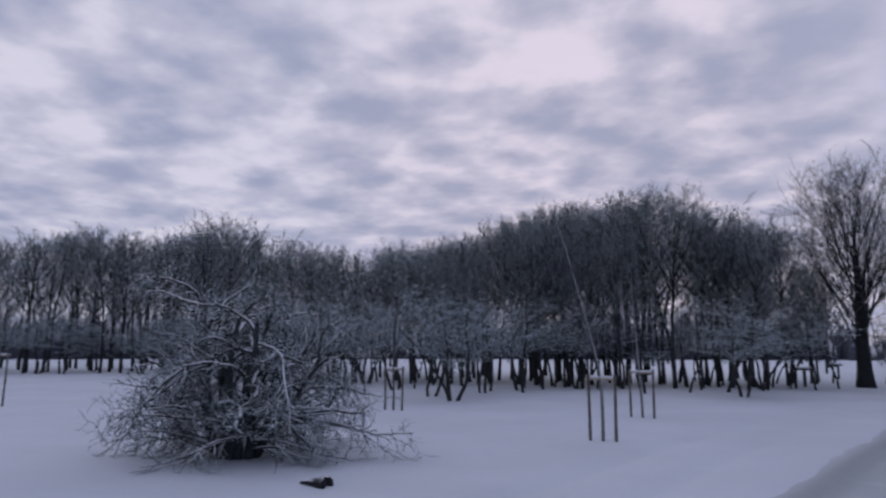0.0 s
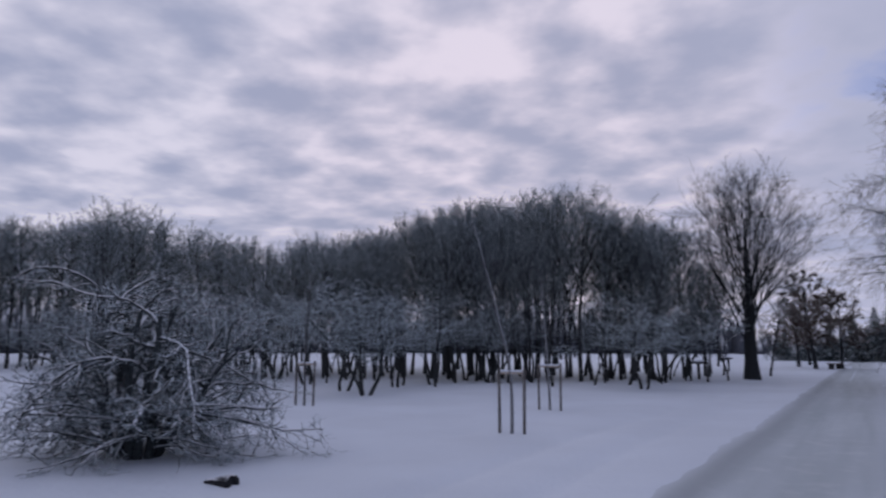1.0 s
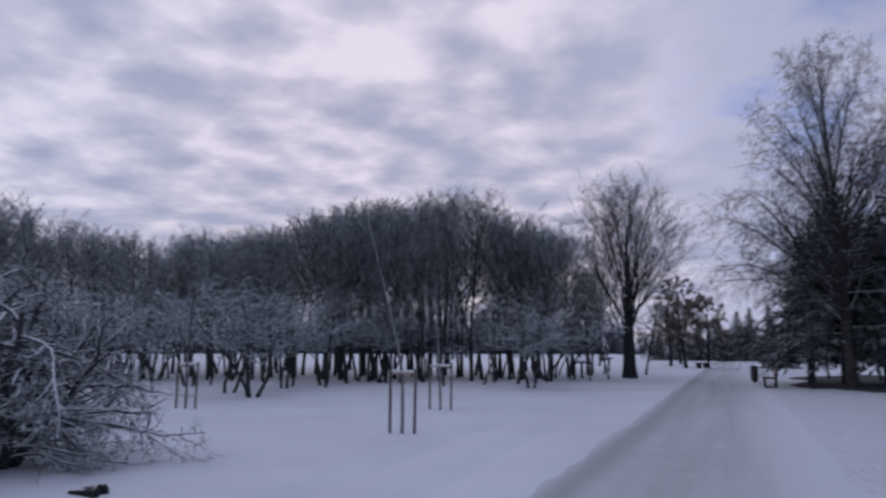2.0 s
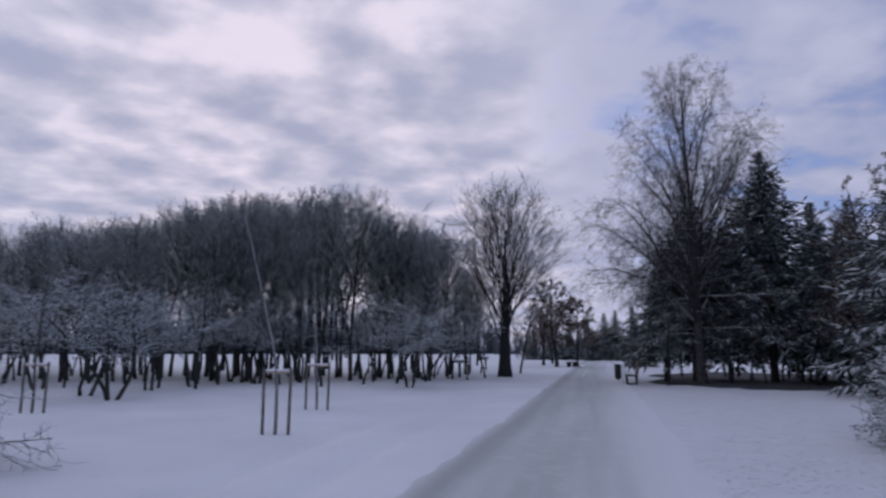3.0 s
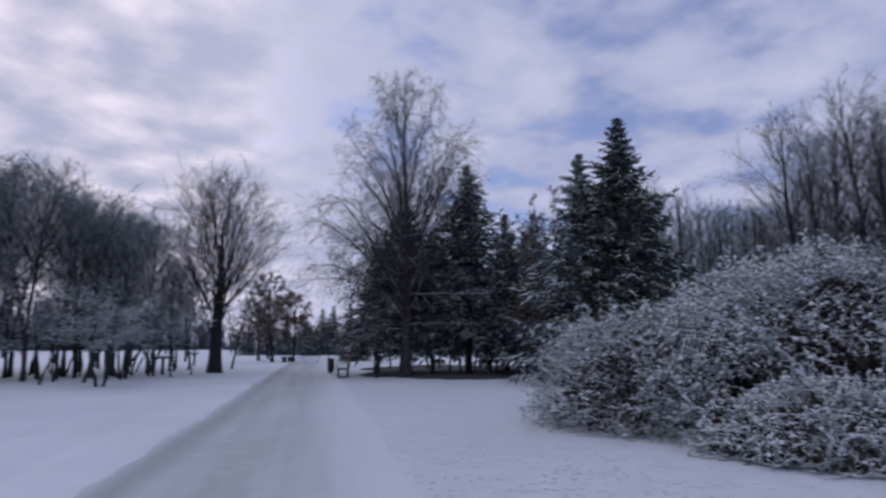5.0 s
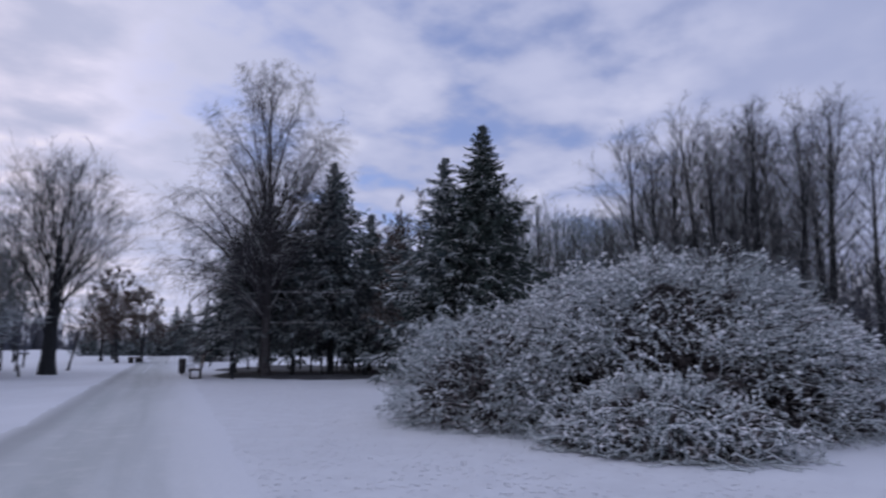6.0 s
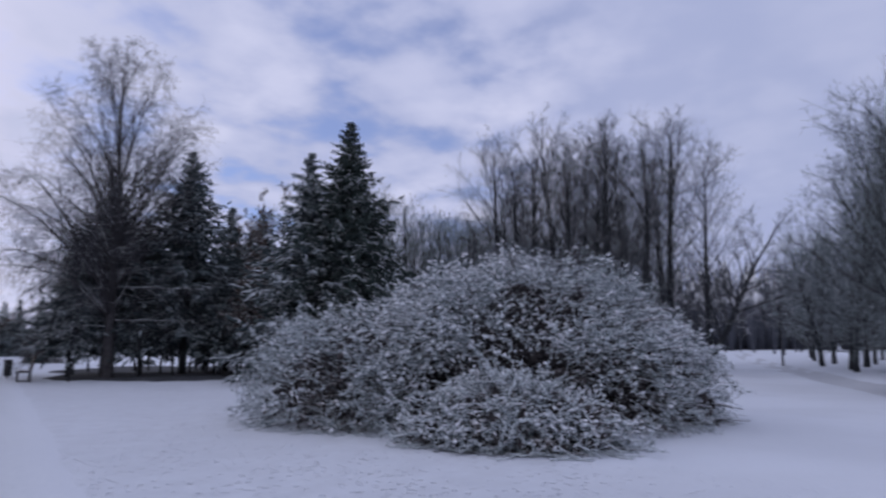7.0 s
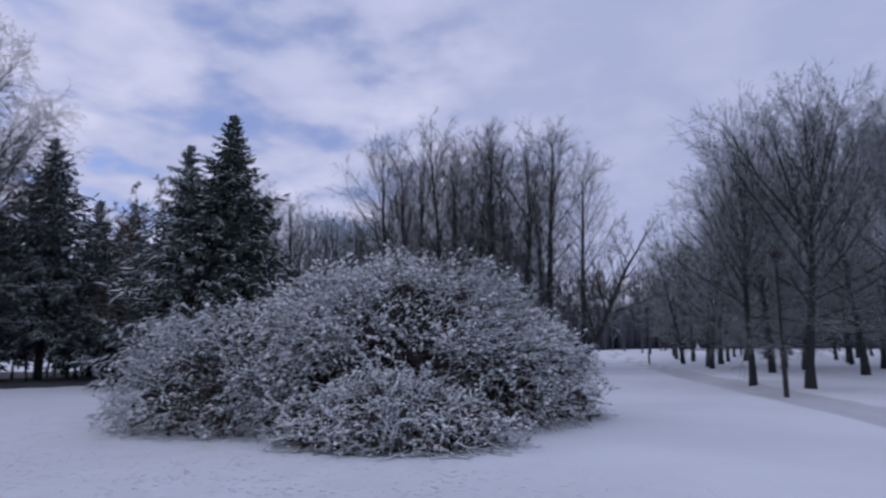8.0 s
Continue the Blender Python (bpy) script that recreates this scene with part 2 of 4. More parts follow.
def mesh_from(name, verts, faces, mat, smooth=True, slots=None):
    """One mesh out of an array of vertices and arrays of faces (each with equal corners)."""
    me = bpy.data.meshes.new(name)
    verts = np.asarray(verts, np.float32)
    me.vertices.add(len(verts))
    me.vertices.foreach_set("co", verts.ravel())
    loops = np.concatenate([f.ravel() for f in faces]).astype(np.int32)
    sizes = np.concatenate([np.full(len(f), f.shape[1]) for f in faces])
    starts = np.concatenate([[0], np.cumsum(sizes)[:-1]]).astype(np.int32)
    me.loops.add(len(loops))
    me.loops.foreach_set("vertex_index", loops)
    me.polygons.add(len(sizes))
    me.polygons.foreach_set("loop_start", starts)
    me.polygons.foreach_set("use_smooth", np.full(len(sizes), smooth))
    me.update(calc_edges=True)
    for one in mat if isinstance(mat, (list, tuple)) else (mat,):
        me.materials.append(one)
    if slots is not None:
        me.polygons.foreach_set("material_index", np.repeat(slots, [len(f) for f in faces]).astype(np.int32))
    return me


def unit(v):
    return v / np.maximum(np.linalg.norm(v, axis=-1, keepdims=True), 1e-9)


def spike_arrays(P, R, base=0):
    """Three-sided twigs that end in a point."""
    D = unit(P[:, 1] - P[:, 0])
    ref = np.where(np.abs(D[:, 2:3]) < 0.8, np.array([[0, 0, 1.0]]), np.array([[1.0, 0, 0]]))
    A = unit(np.cross(D, ref))
    B = np.cross(A, D)
    r = R[:, :1]
    V = np.stack([P[:, 0] + B * r, P[:, 0] + (A * 0.87 - B * 0.5) * r, P[:, 0] - (A * 0.87 + B * 0.5) * r, P[:, 1]], 1).reshape(-1, 3)
    F = (np.arange(len(P))[:, None, None] * 4 + np.array([[0, 1, 3], [1, 2, 3], [2, 0, 3]])[None]).reshape(-1, 3) + base
    return V, F


def tube_arrays(P, R, k, base=0):
    """Tubes with k sides round the lines P (m, n, 3) with radii R (m, n)."""
    m, n, _ = P.shape
    if k == 3 and n == 2:
        return spike_arrays(P, R, base)
    T = unit(np.gradient(P, axis=1))
    mean = unit(P[:, -1] - P[:, 0])
    ref = np.where(np.abs(mean[:, 2:3]) < 0.8, np.array([[0, 0, 1.0]]), np.array([[1.0, 0, 0]]))[:, None, :]
    A = unit(np.cross(T, np.broadcast_to(ref, T.shape)))
    B = np.cross(A, T)
    a = np.arange(k) * 2 * np.pi / k + np.pi / 2
    ring = A[:, :, None] * np.cos(a)[None, None, :, None] + B[:, :, None] * np.sin(a)[None, None, :, None]
    V = (P[:, :, None] + R[:, :, None, None] * ring).reshape(-1, 3)
    i, j, s = np.meshgrid(np.arange(m), np.arange(n - 1), np.arange(k), indexing="ij")
    s2 = (s + 1) % k
    row = (i * n + j) * k
    F = np.stack([row + s, row + s2, row + k + s2, row + k + s], -1).reshape(-1, 4) + base
    return V, F


def blade_arrays(C, D, L, W, H, base=0, tilt=None):
    """Flat eight-sided blades from C along D."""
    D = unit(D)
    S = unit(np.cross(D, np.array([0, 0, 1.0])) + 1e-6)
    N = np.cross(S, D)
    if tilt is not None:
        S, N = S * np.cos(tilt)[:, None] + N * np.sin(tilt)[:, None], N * np.cos(tilt)[:, None] - S * np.sin(tilt)[:, None]
    mid = C + D * (L * 0.45)[:, None]
    V = np.stack([C, mid + S * W[:, None], mid + N * H[:, None], mid - S * W[:, None], mid - N * H[:, None], C + D * L[:, None]], 1).reshape(-1, 3)
    F = np.array([[0, 1, 2], [0, 2, 3], [0, 3, 4], [0, 4, 1], [5, 2, 1], [5, 3, 2], [5, 4, 3], [5, 1, 4]])
    F = (np.arange(len(C))[:, None, None] * 6 + F[None]).reshape(-1, 3) + base
    return V, F


def shard_arrays(C, D, L, W, H, base=0, tilt=None):
    """Small four-sided flakes from C along D, ridged on top."""
    D = unit(D)
    S = unit(np.cross(D, np.array([0, 0, 1.0])) + 1e-6)
    N = np.cross(S, D)
    if tilt is not None:
        S, N = S * np.cos(tilt)[:, None] + N * np.sin(tilt)[:, None], N * np.cos(tilt)[:, None] - S * np.sin(tilt)[:, None]
    mid, up = C + D * (L * 0.5)[:, None], N * H[:, None]
    V = np.stack([C + up, C + D * L[:, None] + up, mid + S * W[:, None] - up, mid - S * W[:, None] - up], 1).reshape(-1, 3)
    F = np.array([[0, 2, 1], [0, 1, 3], [0, 3, 2], [1, 2, 3]])
    return V, (np.arange(len(C))[:, None, None] * 4 + F[None]).reshape(-1, 3) + base


def pat_arrays(rng, C, Z, base=0):
    """Small uneven pats of snow at C, flatter than wide."""
    corner = np.array([[1, 0, 0], [0, 1, 0], [-1, 0, 0], [0, -1, 0], [0, 0, 0.75], [0, 0, -0.5]], float)
    a = rng.uniform(0, 2 * np.pi, len(C))
    wide = 1 + 0.5 * rng.random(len(C))
    X = np.stack([np.cos(a), np.sin(a), rng.normal(0, 0.25, len(C))], -1) * (Z * wide)[:, None]
    Y = np.stack([-np.sin(a), np.cos(a), rng.normal(0, 0.25, len(C))], -1) * (Z * 0.8)[:, None]
    up = np.array([0, 0, 1.0])[None] * Z[:, None]
    V = C[:, None] + X[:, None] * corner[None, :, :1] + Y[:, None] * corner[None, :, 1:2] + up[:, None] * corner[None, :, 2:]
    V = V + rng.normal(0, 0.12, V.shape) * Z[:, None, None]
    F = np.array([[0, 1, 4], [1, 2, 4], [2, 3, 4], [3, 0, 4], [1, 0, 5], [2, 1, 5], [3, 2, 5], [0, 3, 5]])
    return V.reshape(-1, 3), (np.arange(len(C))[:, None, None] * 6 + F[None]).reshape(-1, 3) + base


def tubes(name, strands, mat, slots=None):
    """One mesh of all strands (P, R, sides); slots gives each its material."""
    vs, fs, base = [], [], 0
    for P, R, k in strands:
        V, F = tube_arrays(P, R, k, base)
        vs.append(V), fs.append(F)
        base += len(V)
    return mesh_from(name, np.concatenate(vs), fs, mat, True, slots)


def grow(rng, P, R, per, u0, u1, angle, spread, ratio, fall, up, wander, n, thick, tip=0.35, least=0.004):
    """Children of the branches P: per on each, between u0 and u1 of its length. Returns their lines and radii."""
    m, n0, _ = P.shape
    idx = np.repeat(np.arange(m), per)
    M = len(idx)
    u = u0 + (u1 - u0) * (np.tile(np.arange(per), m) + rng.random(M)) / per
    f = np.clip(u, 0, 0.999) * (n0 - 1)
    i = f.astype(int)
    w = (f - i)[:, None]
    a, b = P[idx, i], P[idx, i + 1]
    start, T = a + (b - a) * w, unit(b - a)
    r0 = R[idx, i] + (R[idx, i + 1] - R[idx, i]) * w[:, 0]
    plen = np.linalg.norm(np.diff(P, axis=1), axis=2).sum(1)[idx]
    # evenly turned round the parent
    ref = np.where(np.abs(T[:, 2:3]) < 0.8, np.array([[0, 0, 1.0]]), np.array([[1.0, 0, 0]]))
    X = unit(np.cross(T, ref))
    Y = np.cross(T, X)
    turn = np.arange(M) * 2.39996 + rng.normal(0, 0.5, M)
    side = X * np.cos(turn)[:, None] + Y * np.sin(turn)[:, None]
    ang = np.radians(angle + spread * rng.normal(size=M))[:, None]
    D = unit(T * np.cos(ang) + side * np.sin(ang))
    L = plen * ratio * (1 - fall * (u - u0) / (u1 - u0)) * rng.uniform(0.65, 1.3, M)
    step = (L / (n - 1))[:, None]
    pts = [start]
    for _ in range(n - 1):
        D = unit(D + wander * rng.normal(size=(M, 3)) + np.array([0, 0, up]))
        pts.append(pts[-1] + D * step)
    Q = np.stack(pts, 1)
    rb = np.maximum(np.minimum(r0 * thick, r0 * 0.95), least)
    S = rb[:, None] * np.linspace(1, tip, n)[None]
    return Q, np.maximum(S, least * 0.6)


def thin_out(rng, A, per, Q, S, least=0.45, full=0.7):
    """Drop branches at random from the shorter of the limbs A, which bear per each."""
    long = np.linalg.norm(np.diff(A, axis=1), axis=2).sum(1)
    keep = rng.random(len(Q)) < np.clip(long / (full * long.max()), least, 1.0).repeat(per)
    return Q[keep], S[keep]


def stem_lines(rng, feet, leans, heights, n, wander, up=0.05):
    """Trunks from their feet, with first directions leans."""
    D = unit(np.asarray(leans, float))
    step = (np.asarray(heights) / (n - 1))[:, None]
    pts = [np.asarray(feet, float)]
    for _ in range(n - 1):
        D = unit(D + wander * rng.normal(size=D.shape) * np.array([1, 1, 0.3]) + np.array([0, 0, up]))
        pts.append(pts[-1] + D * step)
    return np.stack(pts, 1)


def fan(rng, P, m, u0, u1, steep, length, up, wander, n, thick, tip=0.22):
    """Limbs all round one trunk P: steep (degrees off the trunk) and length (metres) run from the lowest limb to the top one."""
    n0 = P.shape[1]
    t = (np.arange(m) + rng.random(m)) / m
    f = (u0 + (u1 - u0) * t) * (n0 - 1)
    k = np.minimum(f.astype(int), n0 - 2)
    start = P[0, k] + (P[0, k + 1] - P[0, k]) * (f - k)[:, None]
    a = np.arange(m) * 2.39996 + rng.normal(0, 0.3, m)
    at_u = np.linspace(0, 1, len(steep))
    e = np.radians(np.interp(t, at_u, steep) + rng.normal(0, 4, m))
    D = np.stack([np.cos(a) * np.sin(e), np.sin(a) * np.sin(e), np.cos(e)], -1)
    L = np.interp(t, at_u, length) * rng.uniform(0.8, 1.15, m)
    pts = [start]
    for _ in range(n - 1):
        D = unit(D + wander * rng.normal(size=D.shape) + np.array([0, 0, up]))
        pts.append(pts[-1] + D * (L / (n - 1))[:, None])
    return np.stack(pts, 1), np.maximum(thick * L, 0.014)[:, None] * np.linspace(1.15, tip, n)[None]


def part(name, me, parent, label=""):
    ob = new(name, me)
    ob.parent = parent
    if label:
        ob["label"] = label
    return ob


def thing(name, m, label, category, group="", kind=""):
    ob = new(name)
    ob.matrix_basis = m
    return tagged(ob, label, category, group, kind)


def bm_mesh(name, bm, mat, smooth=False):
    me = bpy.data.meshes.new(name)
    bm.to_mesh(me)
    bm.free()
    me.materials.append(mat)
    if smooth:
        me.polygons.foreach_set("use_smooth", np.full(len(me.polygons), True))
    return me


def box_bm(parts, bevel=0.008):
    """A bmesh of bevelled boxes: (centre, size) or (centre, size, turn matrix)."""
    bm = bmesh.new()
    for c, size, *turn in parts:
        made = bmesh.ops.create_cube(bm, size=1.0)["verts"]
        m = Matrix.Translation(c) @ (turn[0] if turn else Matrix()) @ Matrix.Diagonal((*size, 1))
        bmesh.ops.transform(bm, matrix=m, verts=made)
    if bevel:
        bmesh.ops.bevel(bm, geom=bm.edges[:], offset=bevel, segments=1, affect="EDGES")
    return bm


# ---------------------------------------------------------------- ground
PATH_A, PATH_B = np.array([-8.0, -11.2]), np.array([62.0, 90.3])
PATH_DIR = (PATH_B - PATH_A) / np.linalg.norm(PATH_B - PATH_A)
SIDE_X = np.array([-20.0, 13.0, 23.0, 31.0, 64.0, 130.0])
SIDE_Y = np.array([-7.0, -6.2, -5.8, -5.3, -4.6, -5.5])


def wave(x, y, f, s):
    """A cheap rolling field of sines."""
    return (np.sin(x * f + 1.3 * s + 1.7 * np.sin(y * f * 0.7 + s)) + np.sin(y * f * 1.1 + 2.1 * s + 1.5 * np.sin(x * f * 0.6 + 2 * s))) * 0.5


def path_off(x, y):
    """Metres to the right of the path's middle."""
    return (x - PATH_A[0]) * PATH_DIR[1] - (y - PATH_A[1]) * PATH_DIR[0]


def step_down(d, half, soft):
    return 1 / (1 + np.exp(np.minimum((np.abs(d) - half) / soft, 50)))


def ground_z(x, y):
    x, y = np.asarray(x, float), np.asarray(y, float)
    r = np.hypot(x, y)
    near = np.exp(-(r / 45) ** 2)
    z = near * (0.030 * wave(x, y, 0.55, 1.0) + 0.012 * wave(x, y, 1.9, 2.0))
    d = path_off(x, y)
    z = z - 0.07 * step_down(d + 0.2, 1.2, 0.22) + 0.05 * np.exp(-((d + 1.75) / 0.3) ** 2) * (0.6 + 0.4 * wave(x, y, 1.1, 4.0))
    z = z - 0.02 * np.exp(-((d + 0.55) / 0.18) ** 2) - 0.02 * np.exp(-((d - 0.75) / 0.18) ** 2)
    # trodden snow to the right of the path
    tread = np.exp(-((d - 4.0) / 2.6) ** 2) * near
    z = z + tread * (0.010 * wave(x, y, 5.2, 3.0) + 0.006 * wave(x, y, 8.5, 5.0))
    e = y - np.interp(x, SIDE_X, SIDE_Y)
    z = z - 0.12 * step_down(e, 0.75, 0.15) + 0.06 * np.exp(-((e - 1.2) / 0.3) ** 2) + 0.05 * np.exp(-((e + 1.3) / 0.35) ** 2)
    # old wheel tracks in the meadow beside the path
    for off, low in ((-2.85, 0.08), (-4.05, 0.10), (-6.0, 0.05)):
        z = z - low * np.exp(-((d - off - 0.2 * np.sin(y * 0.35)) / 0.2) ** 2) * near
    # the far ground lifts a little
    return z + 0.5 * np.clip((r - 60) / 100, 0, 1) ** 2


def ground_height(x, y):
    return float(ground_z(x, y))


def build_ground():
    rings = np.concatenate([[0.0], 0.6 * 1.030 ** np.arange(0, 289)])
    segs = 360
    a = np.arange(segs) * 2 * np.pi / segs
    X = rings[:, None] * np.cos(a)[None]
    Y = rings[:, None] * np.sin(a)[None]
    V = np.stack([X, Y, ground_z(X, Y)], -1).reshape(-1, 3)
    i, j = np.meshgrid(np.arange(len(rings) - 1), np.arange(segs), indexing="ij")
    j2 = (j + 1) % segs
    F = np.stack([i * segs + j, (i + 1) * segs + j, (i + 1) * segs + j2, i * segs + j2], -1).reshape(-1, 4)
    tagged(new("ground", mesh_from("ground", V, [F], M_SNOW)), "wide park lawn under fresh uneven snow", "ground", kind="structure")


def strip(name, centre, normal, half, mat, label, lift=0.02, seed=1.0):
    """A trodden way along a line of points, with ragged edges that sink into the snow."""
    n, across = len(centre), 15
    s = np.linspace(-1, 1, across)
    rag = 0.05 * wave(np.arange(n) * 0.35, np.full(n, seed), 1.0, seed) + 0.06 * wave(np.arange(n) * 1.3, np.full(n, seed), 1.0, seed + 2)
    P = centre[:, None] + normal[:, None] * ((half + rag)[:, None] * s[None])[..., None]
    z = ground_z(P[..., 0], P[..., 1]) + lift - 0.07 * np.abs(s[None]) ** 10
    V = np.concatenate([P, z[..., None]], -1).reshape(-1, 3)
    i, j = np.meshgrid(np.arange(n - 1), np.arange(across - 1), indexing="ij")
    F = np.stack([i * across + j, i * across + j + 1, (i + 1) * across + j + 1, (i + 1) * across + j], -1).reshape(-1, 4)
    tagged(new(name, mesh_from(name, V, [F], mat)), label, "path", kind="structure")


build_ground()
run = np.concatenate([np.arange(0, 45, 0.25), np.arange(45, 123, 0.8)])
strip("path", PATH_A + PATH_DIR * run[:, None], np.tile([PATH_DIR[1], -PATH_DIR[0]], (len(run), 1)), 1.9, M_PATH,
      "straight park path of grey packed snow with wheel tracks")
sx = np.arange(-15, 120, 0.5)
strip("side_path", np.stack([sx, np.interp(sx, SIDE_X, SIDE_Y)], -1), np.tile([0.0, -1.0], (len(sx), 1)), 1.05, M_SIDE,
      "narrow side path trodden into the snow", seed=3.0)


# sheet of needle litter, coloured for the shade under the spruces too
def litter():
    rng = np.random.default_rng(5)
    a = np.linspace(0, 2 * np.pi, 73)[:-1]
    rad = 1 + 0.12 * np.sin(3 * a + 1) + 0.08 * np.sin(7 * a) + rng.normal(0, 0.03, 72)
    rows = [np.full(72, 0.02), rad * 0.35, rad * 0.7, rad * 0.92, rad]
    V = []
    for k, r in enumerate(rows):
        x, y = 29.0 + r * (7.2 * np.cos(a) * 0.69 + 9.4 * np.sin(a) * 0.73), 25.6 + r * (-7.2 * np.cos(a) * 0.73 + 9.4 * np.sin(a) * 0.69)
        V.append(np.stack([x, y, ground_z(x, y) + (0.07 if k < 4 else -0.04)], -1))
    i, j = np.meshgrid(np.arange(4), np.arange(72), indexing="ij")
    F = np.stack([i * 72 + j, (i + 1) * 72 + j, (i + 1) * 72 + (j + 1) % 72, i * 72 + (j + 1) % 72], -1).reshape(-1, 4)
    tagged(new("ground_litter", mesh_from("ground_litter", np.concatenate(V), [F], M_LITTER_SHADE)), "bare needle litter under the spruces, their shade in its dark colour", "ground", kind="structure")


litter()

# ---------------------------------------------------------------- trees


def tree_parts(name, m, label, category, group, trunk, wood, twigs, mats, each_limb=False):
    """A tree of trunk and crown; where the limbs can be told apart each is a part of its own."""
    ob = thing(name, m, label, category, group)
    part("trunk", tubes("trunk", trunk, mats[0]), ob)
    if each_limb:
        P, R, k = wood[0]
        for n in range(len(P)):
            part("limb", tubes("limb", [(P[n:n + 1], R[n:n + 1], k)], mats[1]), ob)
        wood = wood[1:]
    part("crown", tubes("crown", wood + twigs, (mats[1], mats[2]), [0] * len(wood) + [1] * len(twigs)), ob)
    return ob


def tall_tree(seed, height, radius, fork, limbs, limb_angle, limb_ratio, branches, twigs, fine, mats, m=Matrix(), label="", group="", name="bare_tree",
              lean=(0, 0), up=0.10, wander=0.065, twig_up=0.05, bend=0.05, twig_r=0.008, fall=0.62, each_limb=False, cut=1.0, limb_thick=0.5, leaves=0, shape=None, broom=False):
    """A bare deciduous tree with one trunk and rising limbs."""
    rng = np.random.default_rng(seed)
    P = stem_lines(rng, [[0, 0, -0.1]], [[lean[0], lean[1], 1]], np.array([height * cut]), 10, bend)
    R = radius * np.array([1.45, 1.05, 0.95, 0.85, 0.74, 0.62, 0.5, 0.38, 0.24, 0.1])[None]
    if shape:
        A, RA = fan(rng, P, limbs, fork, 0.97, shape[0], [q * height for q in shape[1]], up, wander, 7, shape[2])
    else:
        A, RA = grow(rng, P, R, limbs, fork, 0.97, limb_angle, 8, limb_ratio, fall, up, wander, 6, limb_thick, 0.25, 0.012)
    B, RB = grow(rng, A, RA, branches, 0.15, 1.0, 30 if broom else 38, 10, 0.42, 0.4, up * 0.7, 0.08 if broom else 0.10, 3 if fine < 3 else 4, 0.55, 0.35, 0.009)
    B, RB = thin_out(rng, A, branches, B, RB)
    C, RC = grow(rng, B, RB, twigs, 0.1, 1.0, 32 if broom else 40, 12, 0.78 if broom else 0.55, 0.3, twig_up, 0.12, 2 if fine < 3 else 3, 0.7, 0.4, twig_r)
    D, RD = grow(rng, C, RC, fine, 0.15, 1.0, 40, 15, 0.6, 0.2, twig_up, 0.1, 2, 0.9, 0.4, twig_r * 0.9)
    ob = tree_parts(name, m, label, "tree", group, [(P, R, 9)], [(A, RA, 5), (B, RB, 3)], [(C, RC, 3), (D, RD, 3)], mats, each_limb)
    if leaves:
        pick = rng.integers(0, len(D), len(D) * leaves)
        at_leaf = D[pick, 0] + (D[pick, 1] - D[pick, 0]) * rng.random(len(pick))[:, None]
        Z = rng.uniform(0.05, 0.10, len(pick))
        V, F = shard_arrays(at_leaf, rng.normal(0, 1, at_leaf.shape), Z, Z * 0.35, Z * 0.1, 0, rng.normal(0, 1, len(pick)))
        tagged(part("foliage", mesh_from("foliage", V, [F], M_BROWN, False), ob, "sparse withered brown leaves"), kind="stuff")
    return ob


def crab_tree(seed, height, stems, mats, label, group, twig_r=0.014):
    """A low crooked tree with several leaning stems and a flat, tangled crown."""
    rng = np.random.default_rng(seed)
    a = rng.uniform(0, 2 * np.pi) + np.arange(stems) * 2 * np.pi / stems + rng.normal(0, 0.3, stems)
    lean = np.stack([np.cos(a) * 0.28, np.sin(a) * 0.28, np.ones(stems)], -1)
    feet = np.stack([np.cos(a) * 0.12, np.sin(a) * 0.12, np.full(stems, -0.08)], -1)
    P = stem_lines(rng, feet, lean, np.full(stems, height * 0.8) * rng.uniform(0.8, 1.1, stems), 9, 0.21, 0.05)
    R = rng.uniform(0.038, 0.062, stems)[:, None] * np.linspace(1.25, 0.3, 9)[None]
    A, RA = grow(rng, P, R, 10, 0.46, 1.0, 62, 12, 0.60, 0.3, 0.01, 0.2, 6, 0.62, 0.3, 0.016)
    B, RB = grow(rng, A, RA, 8, 0.15, 1.0, 50, 14, 0.48, 0.3, 0.0, 0.2, 3, 0.6, 0.4, 0.013)
    B[..., 2] = B[:, :1, 2] + (B[..., 2] - B[:, :1, 2]) * 0.55      # boughs lie in flat layers
    C, RC = grow(rng, B, RB, 6, 0.1, 1.0, 50, 16, 0.6, 0.2, 0.0, 0.22, 2, 0.75, 0.5, twig_r)
    C[..., 2] = C[:, :1, 2] + (C[..., 2] - C[:, :1, 2]) * 0.5
    D, RD = grow(rng, C, RC, 1, 0.2, 1.0, 50, 18, 0.8, 0.2, 0.0, 0.2, 2, 0.9, 0.5, twig_r * 0.9)
    D[..., 2] = D[:, :1, 2] + (D[..., 2] - D[:, :1, 2]) * 0.5
    return tree_parts("crooked_tree", Matrix(), label, "tree", group, [(P, R, 7)], [(A, RA, 4), (B, RB, 3)], [(C, RC, 3), (D, RD, 3)], mats)


def at(x, y, turn=0.0, scale=1.0, sink=0.0):
    return Matrix.Translation((x, y, ground_height(x, y) - sink)) @ Matrix.Rotation(radians(turn), 4, "Z") @ Matrix.Scale(scale, 4)


def top_of(ob):
    return max(v.co.z for part_ob in ob.children for v in part_ob.data.vertices)


